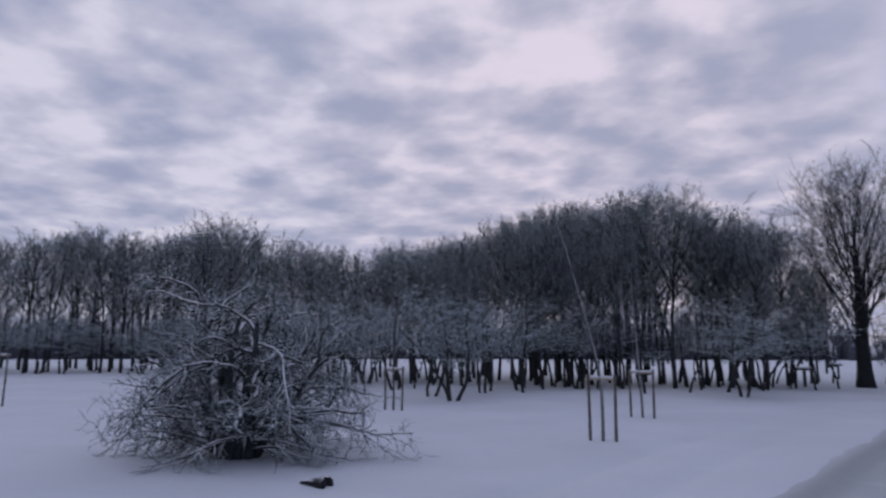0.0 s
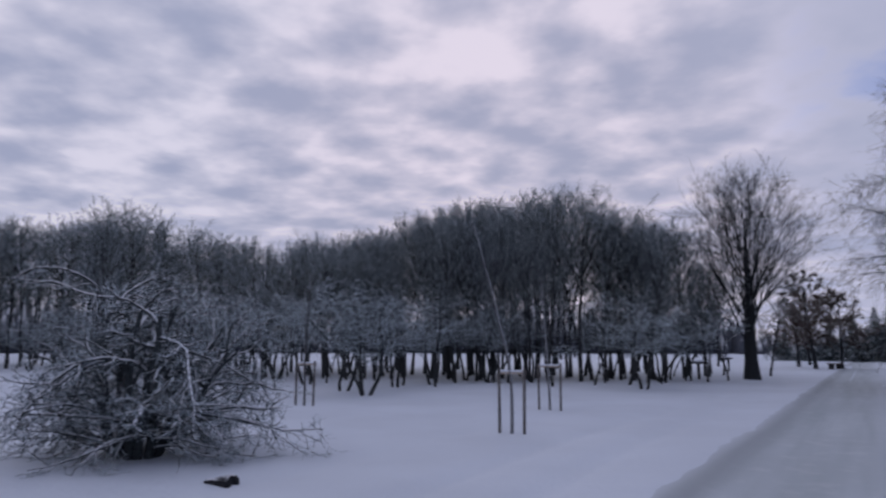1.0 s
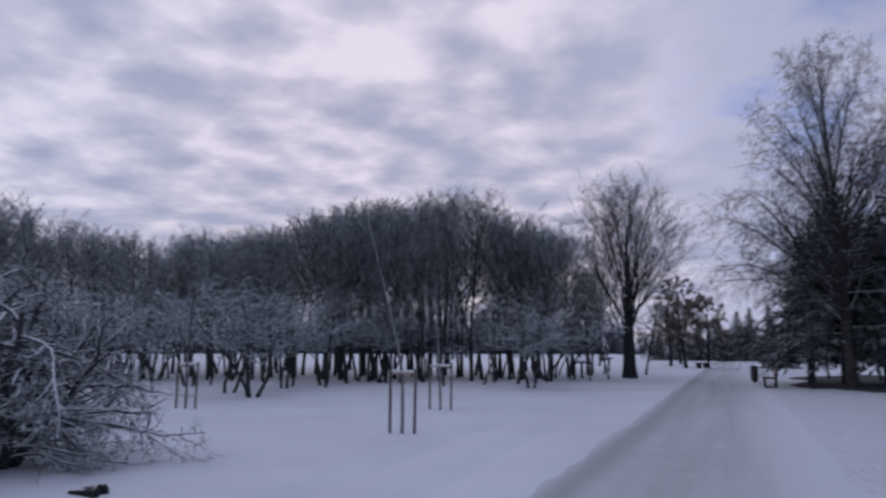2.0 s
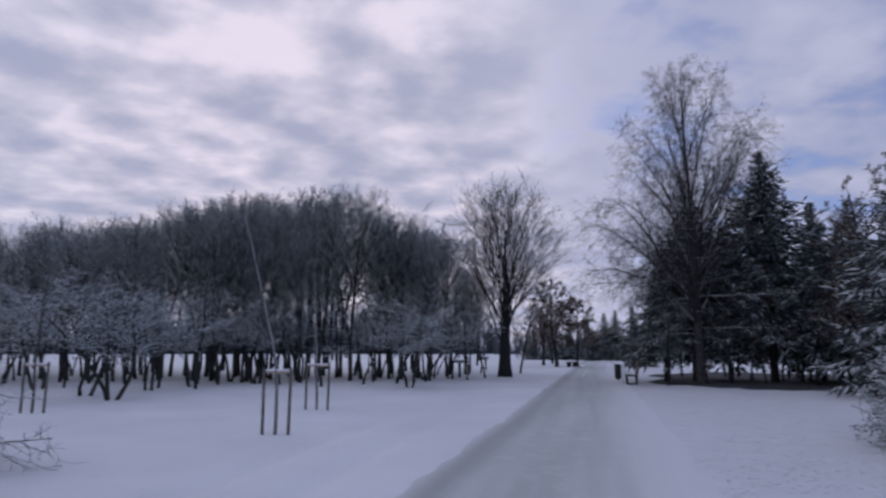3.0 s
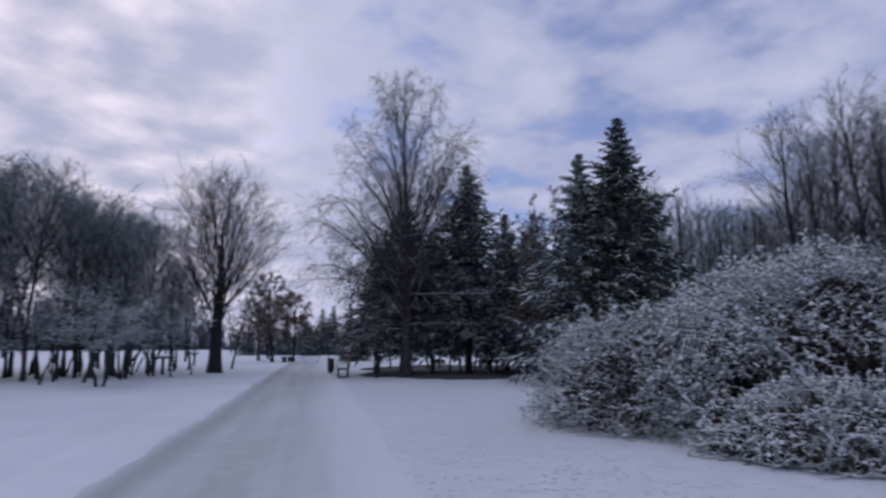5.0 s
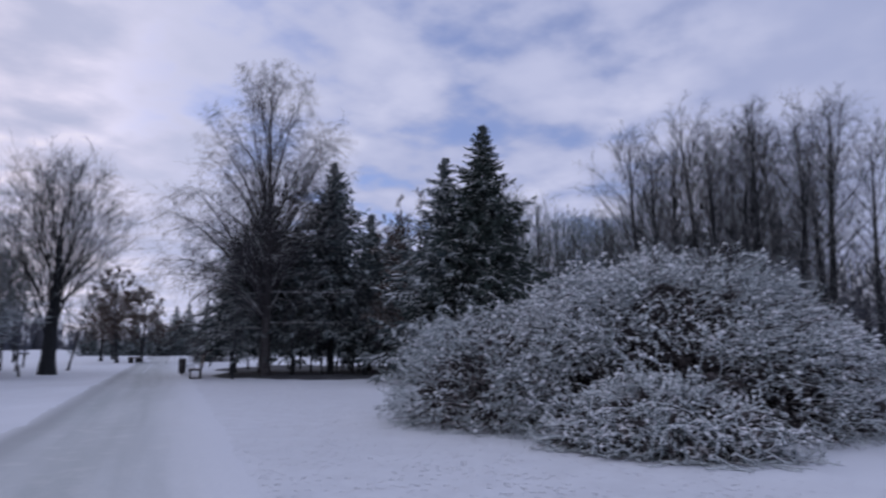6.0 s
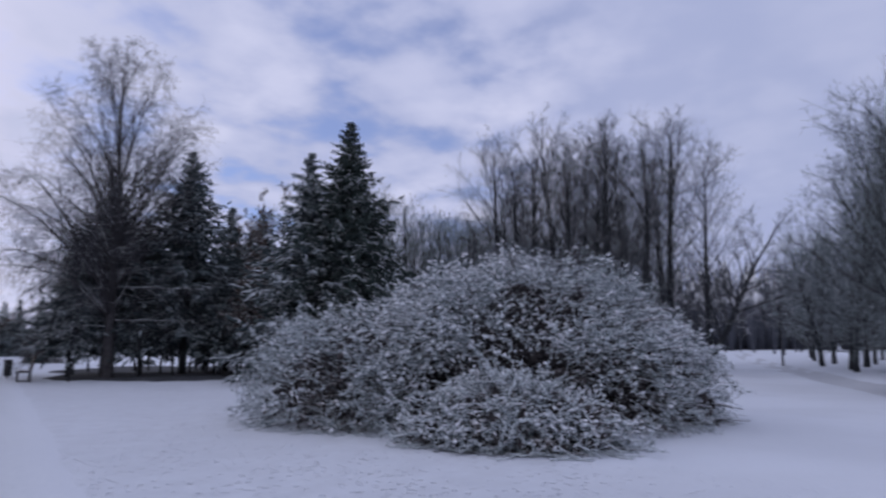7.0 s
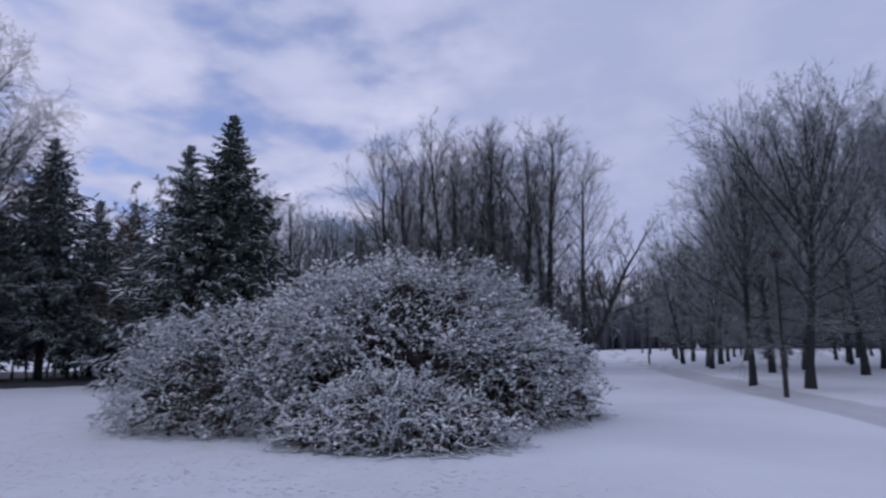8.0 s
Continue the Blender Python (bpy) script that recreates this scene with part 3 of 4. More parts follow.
def put_copies(makers, spots, rng, metres=False):
    """Each maker's thing stands at its first spot; the others are copies. A spot's third number is a scale or, with metres, a height."""
    first, tops = {}, {}
    for n, (x, y, size) in enumerate(spots):
        k = n % len(makers)
        m = at(x, y, rng.uniform(0, 360), 1.0, 0.03)
        if k not in first:
            first[k] = makers[k]()
            tops[k] = top_of(first[k]) if metres else 1.0
            ob = first[k]
        else:
            ob = copy_thing(first[k], Matrix())
        ob.matrix_basis = m
        high = size / tops[k]
        ob.scale = (high * rng.uniform(0.92, 1.08), high * rng.uniform(0.92, 1.08), high)


def polar(az, d):
    return 0.3 + d * math.sin(radians(az)), -0.15 + d * math.cos(radians(az))


def spread_spots(rng, count, az, depth, gap, taken, size, tries=6000):
    """Random spots in a sector; depth(az) gives the nearest and farthest distance."""
    spots = []
    for _ in range(tries):
        if len(spots) == count:
            break
        a = rng.uniform(*az)
        lo, hi = depth(a)
        x, y = polar(a, lo + (hi - lo) * rng.random() ** 1.2)
        if abs(path_off(x, y)) < 4.5 or any(math.hypot(x - q[0], y - q[1]) < gap for q in taken):
            continue
        taken.append((x, y))
        spots.append((x, y, rng.uniform(*size)))
    return spots


WOOD = (M_BARK_WOOD, M_BARK_WOOD, M_TWIG)
FROST = (M_BARK_WOOD, M_TWIG_FROST, M_TWIG_FROST)
rng = np.random.default_rng(11)

# the wood beyond the meadow: low crooked trees in front
CRAB = "low crooked park tree, bare twigs grey with frost"
crabs = [lambda k=k: crab_tree(40 + k, 4.1, 2 + k % 2, FROST, CRAB, "crooked trees at the edge of the wood") for k in range(4)]
front = [(-2.75, 24.8, 1.0), (-1.75, 22.4, 1.05), (-0.9, 27.0, 0.95), (0.6, 28.8, 1.05), (-4.8, 29.0, 1.1), (-7.2, 34.2, 1.15), (5.5, 33.0, 1.0), (8.9, 25.9, 0.95),
         (8.6, 32.7, 1.05), (11.5, 31.2, 1.0), (13.4, 32.6, 1.0), (3.3, 30.5, 1.05), (-10.5, 38.0, 1.25), (1.8, 35.5, 1.2), (-4.0, 36.0, 1.25), (10.6, 36.6, 1.1)]
taken = [(x, y) for x, y, _ in front] + [(17.3, 34.0)]
front += spread_spots(rng, 12, (-38, -1), lambda a: (max(29, np.interp(a, [-40, -22, -12, 20], [60, 50, 34, 33])), np.interp(a, [-40, -22, -12, 20], [80, 66, 46, 46])), 1.9, taken, (1.0, 1.35))
put_copies(crabs, front, rng)

# and the taller trees behind, in a rounded clump towards the path and lower to the west
TALL = "slender bare deciduous tree standing in the snowy wood"
TALL_SHAPE = ((52, 40, 32, 14), (0.22, 0.36, 0.32, 0.15), 0.008)
talls = [lambda k=k: tall_tree(60 + k, 9.4, 0.085, 0.42, 20, 34, 0.44, 8, 9, 2, WOOD, label=TALL, group="trees of the wood", bend=0.05, twig_r=0.0095, cut=0.9, shape=TALL_SHAPE, up=0.05, twig_up=0.08) for k in range(5)]
deep = [lambda k=k: tall_tree(70 + k, 9.4, 0.09, 0.38, 18, 34, 0.44, 7, 8, 1, WOOD, label=TALL, group="trees of the wood", bend=0.05, twig_r=0.016, cut=0.9, shape=TALL_SHAPE, up=0.05, twig_up=0.08) for k in range(3)]
SKY_AZ = (-50, -40, -34, -31, -28, -24, -20, -17, -12, -9.3, -6.5, -3, -0.5, 5, 12.5, 17, 21.5, 23, 27)
SKY_RISE = (0.165, 0.165, 0.188, 0.173, 0.178, 0.217, 0.185, 0.172, 0.162, 0.188, 0.175, 0.196, 0.218, 0.244, 0.250, 0.225, 0.212, 0.14, 0.10)


def wood_height(x, y, share):
    """How high the canopy of the wood is over a spot."""
    return 1.5 + math.hypot(x, y) * float(np.interp(math.degrees(math.atan2(x, y)), SKY_AZ, SKY_RISE)) * 1.035 * share


wood_depth = lambda a: (np.interp(a, [-50, -25, -12, -6, 0, 14, 22, 27], [64, 58, 40, 33, 31, 32, 38, 52]), np.interp(a, [-50, -25, -12, 0, 20, 27], [92, 84, 66, 52, 54, 72]))
spots = spread_spots(rng, 138, (-50, 25), wood_depth, 1.3, taken, (0.76, 1.0))
spots += spread_spots(rng, 28, (0, 22), lambda a: (32, 43), 0.9, taken, (0.84, 1.0))
spots += spread_spots(rng, 12, (-9, 1), lambda a: (34, 46), 1.1, taken, (0.86, 1.0))
spots += spread_spots(rng, 2, (-25.5, -22.5), lambda a: (50, 56), 1.1, taken, (0.92, 1.0))
spots = [(x, y, wood_height(x, y, q)) for x, y, q in spots]
put_copies(talls, [q for q in spots if math.hypot(q[0], q[1]) < 40], rng, True)
put_copies(deep, [q for q in spots if math.hypot(q[0], q[1]) >= 40], rng, True)
# thin crooked stems that crowd the edge of the wood
slim = [lambda k=k: tall_tree(76 + k, 5.5, 0.055, 0.40, 9, 38, 0.34, 6, 6, 1, WOOD, label="thin crooked young tree at the edge of the wood", group="thin trees of the wood", name="thin_tree", bend=0.13, twig_r=0.011, lean=((0.22, 0.05), (-0.12, 0.2), (0.3, -0.1), (0.05, 0.05))[k]) for k in range(4)]
put_copies(slim, spread_spots(rng, 84, (-30, 25), lambda a: (np.interp(a, [-40, -22, -12, -5, 14, 22], [58, 46, 33, 27, 28, 33]), np.interp(a, [-40, -22, -12, 20], [75, 62, 46, 46])), 0.6, taken, (0.7, 1.2)), rng)

# the big tree at the corner of the wood
tall_tree(17, 10.0, 0.32, 0.11, 32, 27, 0.50, 8, 8, 3, (M_BARK, M_BARK, M_TWIG_DARK), at(17.32, 34.0, 40), "large dark bare tree with many upright limbs, by the path",
          name="large_bare_tree", up=0.015, each_limb=True, cut=0.85, twig_r=0.009, bend=0.012, wander=0.04,
          shape=((12, 20, 38, 34, 26, 18, 8), (0.74, 0.70, 0.50, 0.52, 0.50, 0.38, 0.20), 0.0082), broom=True)


def birch():
    rng = np.random.default_rng(21)
    h = 15.5
    P = stem_lines(rng, [[0, 0, -0.1]], [[0.01, 0, 1]], np.array([h]), 14, 0.02)
    R = 0.19 * np.array([1.45, 1.12, 1.0, 0.92, 0.83, 0.73, 0.62, 0.51, 0.41, 0.32, 0.24, 0.16, 0.09, 0.04])[None]
    # long low limbs, nearly level
    low, rl = fan(rng, P, 18, 0.13, 0.42, (88, 80, 66), (3.4, 4.2, 3.6), 0.02, 0.06, 8, 0.0075)
    # rising limbs whose ends make a pointed dome, lower and wider on the open side
    m = 52
    v = np.sort(rng.uniform(0.42, 0.985, m))
    a = np.arange(m) * 2.39996 + rng.normal(0, 0.25, m)
    reach = np.interp(v, (0.40, 0.50, 0.63, 0.80, 0.91, 1.0), (4.9, 4.8, 4.2, 3.2, 2.2, 0.6)) * rng.uniform(0.62, 1.06, m) * (1 + np.interp(v, (0.45, 0.62, 0.8), (0.34, 0.24, 0.02)) * np.cos(a - 1.92))
    foot = np.clip(v * h - 0.7 - reach * np.interp(v, (0.4, 0.9), (0.75, 1.7)), 2.6, 0.9 * h)
    trunk = lambda z: np.stack([np.interp(z, P[0, :, 2], P[0, :, q]) for q in range(3)], -1)
    A0 = trunk(foot)
    out = np.stack([np.cos(a), np.sin(a), np.zeros(m)], -1)
    tip = trunk(v * h) * np.array([1, 1, 0]) + out * reach[:, None] + np.array([0, 0, 1.0]) * (v * h)[:, None]
    bend = A0 + out * (0.5 * reach)[:, None] + np.array([0, 0, 1.0]) * (0.55 * (v * h - foot) + 0.25)[:, None]
    q = np.linspace(0, 1, 8)[None, :, None]
    rise = (1 - q) ** 2 * A0[:, None] + 2 * q * (1 - q) * bend[:, None] + q * q * tip[:, None]
    rise[:, 1:] += rng.normal(0, 0.05, rise[:, 1:].shape)
    A = np.concatenate([low, rise])
    RA = np.concatenate([rl, (0.009 * np.linalg.norm(tip - A0, axis=-1))[:, None] * np.linspace(1.15, 0.12, 8)[None]])
    # outer ends hang, most of all on the open side
    hang = np.clip((A[:, -1] - A[:, 0]) @ np.array([-0.34, 0.94, 0.0]) * 0.36 + 0.7, 0.2, 2.6) * np.clip(2.1 - A[:, -1, 2] / 6.5, 0.05, 1.2)
    A[..., 2] -= np.linspace(0, 1, 8)[None] ** 2.5 * hang[:, None]
    B, RB = grow(rng, A, RA, 18, 0.18, 1.0, 44, 10, 0.24, 0.2, 0.02, 0.10, 4, 0.5, 0.35, 0.006)
    B, RB = thin_out(rng, A, 18, B, RB, 0.35, 0.65)
    C, RC = grow(rng, B, RB, 7, 0.15, 1.0, 48, 14, 0.55, 0.2, -0.22, 0.14, 3, 0.7, 0.4, 0.0055)
    D, RD = grow(rng, C, RC, 4, 0.2, 1.0, 36, 14, 0.65, 0.2, -0.50, 0.12, 2, 0.9, 0.5, 0.0052)
    return tree_parts("birch_tree", at(21.56, 23.21, 30), "tall bare birch with hanging fine twigs, beside dark spruces", "tree", "", [(P, R, 10)], [(A, RA, 5), (B, RB, 3)],
                      [(C, RC, 3), (D, RD, 3)], (M_BIRCH, M_BIRCH_LIMB, M_BIRCH_TWIG), True)


birch()


def spruce(seed, height, width, bare, mat, x, y, label, dense=1.0, ragged=0.36):
    """A spruce: whorls of drooping branches with flat needle sprays, on a bare lower stem."""
    rng = np.random.default_rng(seed)
    ob = thing("spruce", at(x, y, rng.uniform(0, 360)), label, "spruce tree", "spruces beside the path")
    P = stem_lines(rng, [[0, 0, -0.1]], [[0, 0, 1]], np.array([height]), 8, 0.012)
    R = (0.016 * height * np.linspace(1.1, 0.06, 8))[None]
    part("trunk", tubes("trunk", [(P, R, 8)], M_BARK), ob)
    count = int((height - bare) * 46)
    z = bare + (height - bare - 0.12) * ((np.arange(count) + rng.random(count)) / count) ** 1.12
    u = (z - bare) / (height - bare)
    reach = width * np.minimum(1.0, (1 - u) ** 0.92 + 0.015) * rng.uniform(0.92 - ragged, 0.92 + ragged, count) * (0.8 + 0.2 * np.minimum(1, u / 0.12))
    a = np.arange(count) * 2.39996 + rng.normal(0, 0.4, count)
    out = np.stack([np.cos(a), np.sin(a), np.zeros(count)], -1)
    s = np.linspace(0, 1, 6)
    rise = (0.55 * (u - 0.3) + rng.normal(0, 0.10, count))[:, None] * s + (-0.45 * s ** 1.3 + 0.22 * s ** 3)[None] * (1.15 - 0.7 * u)[:, None]
    Q = out[:, None] * (reach[:, None] * s)[..., None]
    Q[..., 2] += z[:, None] + reach[:, None] * rise
    Q[..., :2] += rng.normal(0, 0.03, Q.shape[:2] + (2,))
    S = np.maximum(0.012 * reach[:, None], 0.006) * np.linspace(1, 0.3, 6)[None]
    bv, bf = tube_arrays(Q, S, 3)
    # sprays on both sides of every branch, and hanging ones under it
    k = int(24 * dense)
    idx = np.repeat(np.arange(count), k)
    t = 0.06 + 0.94 * (np.tile(np.arange(k), count) + rng.random(len(idx))) / k
    f = np.clip(t, 0, 0.999) * 5
    i = f.astype(int)
    C = Q[idx, i] + (Q[idx, i + 1] - Q[idx, i]) * (f - i)[:, None]
    T = unit(Q[idx, i + 1] - Q[idx, i])
    side = unit(np.cross(T, np.array([0, 0, 1.0]))) * np.where(np.arange(len(idx)) % 2, 1, -1)[:, None]
    D = T * rng.uniform(0.4, 1.0, len(idx))[:, None] + side * rng.uniform(0.1, 1.0, len(idx))[:, None] + np.array([0, 0, 1.0]) * rng.normal(-0.25, 0.55, len(idx))[:, None]
    L = np.clip(reach[idx] * 0.30 * (1.15 - 0.6 * t), 0.09, 0.46) * rng.uniform(0.6, 1.3, len(idx))
    V, F = blade_arrays(C, D, L, L * 0.11 + 0.014, L * 0.08 + 0.010, len(bv), rng.normal(0, 0.8, len(idx)))
    part("crown", mesh_from("crown", np.concatenate([bv, V]), [bf, F], (M_BARK, mat), False, [0, 1]), ob)
    return ob


DARK_SPRUCE = "dark green spruce with a bare lower trunk, lightly snowed"
spruce(1, 11.0, 3.7, 2.3, M_NEEDLE, 25.44, 22.82, DARK_SPRUCE)
spruce(2, 9.4, 3.2, 2.2, M_NEEDLE, 23.5, 25.7, DARK_SPRUCE)
spruce(3, 6.2, 2.0, 1.7, M_NEEDLE_FROST, 21.3, 25.2, DARK_SPRUCE)
spruce(10, 7.6, 2.4, 1.8, M_NEEDLE_FROST, 24.6, 24.6, DARK_SPRUCE)
spruce(4, 8.9, 2.9, 1.6, M_NEEDLE, 29.0, 23.2, DARK_SPRUCE)
spruce(5, 8.7, 3.0, 1.6, M_NEEDLE, 30.0, 22.0, DARK_SPRUCE)
spruce(6, 7.2, 2.8, 1.8, M_NEEDLE, 27.3, 20.5, DARK_SPRUCE)
spruce(22, 7.6, 2.9, 1.5, M_NEEDLE, 31.0, 19.6, DARK_SPRUCE)
spruce(7, 8.4, 2.8, 2.4, M_NEEDLE, 24.2, 26.0, DARK_SPRUCE)
SNOW_SPRUCE = "bushy spruce with snow on its hanging branches"
spruce(8, 10.5, 3.6, 1.0, M_NEEDLE_SNOW, 23.12, 12.63, SNOW_SPRUCE, 1.3, 0.32)
spruce(9, 9.2, 3.2, 1.0, M_NEEDLE_FROST, 22.6, 14.1, "bushy spruce grey-green with frost beside a darker one", 1.1, 0.40)
for seed, h, x, y in ((17, 5.0, 49.0, 82.0), (18, 8.0, 60.0, 74.5), (19, 4.0, 47.0, 84.0), (12, 5.6, 53.0, 79.0), (13, 6.6, 54.9, 77.8), (14, 7.0, 56.2, 77.0), (15, 4.2, 51.0, 80.5), (16, 7.4, 58.0, 75.5)):
    spruce(seed, h, 2.5, 0.2, M_NEEDLE, x, y, "far dark conifer at the end of the path", 0.7)

# thin bare stems under the spruces
rng = np.random.default_rng(33)
STEM = "thin bare understorey tree under the spruces"
thin = [lambda k=k: tall_tree(80 + k, 5.2, 0.055, 0.3, 10, 35, 0.36, 5, 4, 1, (M_BARK, M_BARK, M_TWIG), label=STEM, group="thin trees under the spruces", name="thin_tree", bend=0.06) for k in range(2)]
put_copies(thin, [(25.9, 29.4, 0.9), (27.6, 28.0, 1.0), (28.1, 27.6, 0.8), (25.8, 24.5, 1.0), (26.8, 23.6, 0.9), (26.4, 22.2, 1.1), (26.7, 22.0, 0.9), (24.8, 19.1, 1.0), (19.8, 23.3, 0.7), (23.4, 25.0, 0.9), (22.6, 22.6, 0.8), (24.0, 22.0, 0.7), (25.2, 20.4, 0.9), (27.4, 21.0, 0.8), (23.0, 27.0, 1.0), (29.0, 25.2, 0.9), (21.2, 25.2, 0.8)], rng)
tall_tree(91, 8.2, 0.12, 0.14, 28, 56, 0.36, 9, 8, 3, (M_BARK, M_BROWN, M_BROWN), at(25.6, 17.6), "bushy tree with rusty brown twigs between the spruces", name="brown_tree", up=0.03, twig_r=0.010, leaves=1)

# the trees behind the great bush
rng = np.random.default_rng(34)
BACK = "tall bare tree with steep limbs in the grove behind the bush"
back = [lambda k=k: tall_tree(100 + k, 14.9, 0.19, 0.16, 28, 34, 0.36, 8, 9, 2, (M_BARK, M_BARK, M_TWIG_DARK), label=BACK, group="grove behind the bush", bend=0.03, twig_r=0.0085, cut=0.9, shape=((62, 48, 36, 14), (0.17, 0.26, 0.27, 0.12), 0.008), up=0.06, wander=0.05, twig_up=0.03) for k in range(4)]
spots = [(37.0, 10.4, 0.97), (39.7, 7.8, 1.05), (38.3, 4.2, 1.05), (38.5, 1.4, 1.0), (36.6, -0.6, 0.84), (41.5, 6.0, 1.02), (40.3, 2.8, 0.98), (42.5, 9.6, 0.98), (44.0, 4.4, 1.0), (36.4, 6.6, 0.8), (37.2, 2.8, 0.8), (43.2, 1.8, 0.95), (45.0, 7.2, 1.05), (39.0, 9.4, 0.9), (38.0, 6.2, 0.95), (36.0, 9.0, 0.85), (40.6, 5.0, 1.0)]
taken = [(x, y) for x, y, _ in spots]
put_copies(back, spots, rng)
behind = [lambda k=k: tall_tree(105 + k, 14.0, 0.17, 0.2, 24, 34, 0.38, 7, 8, 1, (M_BARK, M_TWIG_DARK, M_TWIG), label=BACK, group="grove behind the bush", bend=0.03, twig_r=0.012, cut=0.9, shape=((60, 46, 34, 14), (0.18, 0.27, 0.27, 0.12), 0.008), up=0.06, wander=0.05) for k in range(2)]
put_copies(behind, spread_spots(rng, 54, (57, 76), lambda a: (45, 60), 1.3, taken, (0.70, 0.92)) + spread_spots(rng, 16, (72, 87), lambda a: (44, 60), 1.6, taken, (0.68, 0.98)), rng)
tall_tree(111, 9.0, 0.15, 0.25, 16, 52, 0.46, 8, 7, 3, (M_BARK, M_BARK, M_TWIG_DARK), at(34.6, 0.1, 0), "leaning bare tree with wide crooked limbs", name="leaning_tree", lean=(0.1, -0.72), up=0.03, bend=0.09, each_limb=True, cut=0.9)

# limes along the side path
rng = np.random.default_rng(35)
LIME = "large bare lime tree with a dark trunk in snow"
limes = [lambda k=k: tall_tree(120 + k, 11.6, 0.17, 0.17, 36, 50, 0.44, 10, 10, 3, (M_BARK, M_BARK, M_TWIG), label=LIME, group="limes beside the side path", bend=0.03, name="lime_tree", up=0.045, cut=0.85, twig_r=0.008, wander=0.05, shape=((88, 84, 40, 30, 24, 12), (0.30, 0.34, 0.52, 0.50, 0.38, 0.2), 0.0085)) for k in range(3)]
spots = [(22.98, -7.2, 0.75), (25.94, -6.25, 0.72), (35.9, -9.5, 0.80), (32.9, -12.5, 0.92), (27.5, -13.5, 0.86), (43.0, -12.0, 0.9), (38.0, -16.0, 1.05)]
far_row = [(50.7, -10.0, 1.05), (88.7, -12.8, 1.1), (62.0, -9.0, 0.95), (72.0, -11.5, 1.0)]
taken = [(x, y) for x, y, _ in spots + far_row]
put_copies(limes, spots, rng)
far_limes = [lambda k=k: tall_tree(125 + k, 11.6, 0.16, 0.14, 24, 52, 0.44, 7, 8, 1, (M_BARK, M_TWIG_DARK, M_TWIG), label=LIME, group="limes beside the side path", bend=0.03, name="lime_tree", up=0.05, cut=0.88, twig_r=0.018, shape=((84, 60, 44, 32, 14), (0.36, 0.46, 0.46, 0.36, 0.16), 0.0095)) for k in range(3)]
put_copies(far_limes, far_row + spread_spots(rng, 46, (97.5, 123), lambda a: (40, 95), 2.2, taken, (0.7, 1.0)), rng)

# small trees beside the far path
tall_tree(141, 7.4, 0.13, 0.2, 22, 54, 0.42, 9, 9, 2, (M_BARK, M_BROWN, M_BROWN), at(31.2, 51.3), "small spreading tree with a few brown leaves by the path", name="small_tree", up=0.04, twig_r=0.013, leaves=6)
tall_tree(142, 6.0, 0.11, 0.2, 20, 58, 0.44, 9, 9, 2, (M_BARK, M_BROWN, M_BROWN), at(33.8, 52.1), "small spreading tree with a few brown leaves by the path", name="small_tree", up=0.03, twig_r=0.013, leaves=6)
tall_tree(144, 6.6, 0.12, 0.2, 18, 56, 0.43, 7, 7, 2, (M_BARK, M_BROWN, M_BROWN), at(33.4, 57.5), "small spreading tree with a few brown leaves by the path", name="small_tree", up=0.03, twig_r=0.015, leaves=6)
tall_tree(145, 6.2, 0.12, 0.2, 18, 56, 0.43, 7, 7, 2, (M_BARK, M_BROWN, M_BROWN), at(38.0, 63.5), "small spreading tree with a few brown leaves by the path", name="small_tree", up=0.03, twig_r=0.015, leaves=6)
tall_tree(143, 5.4, 0.06, 0.3, 12, 45, 0.40, 6, 5, 2, WOOD, at(20.5, 38.2), "thin leaning bare tree beside the large one", name="thin_tree", lean=(0.25, -0.1))


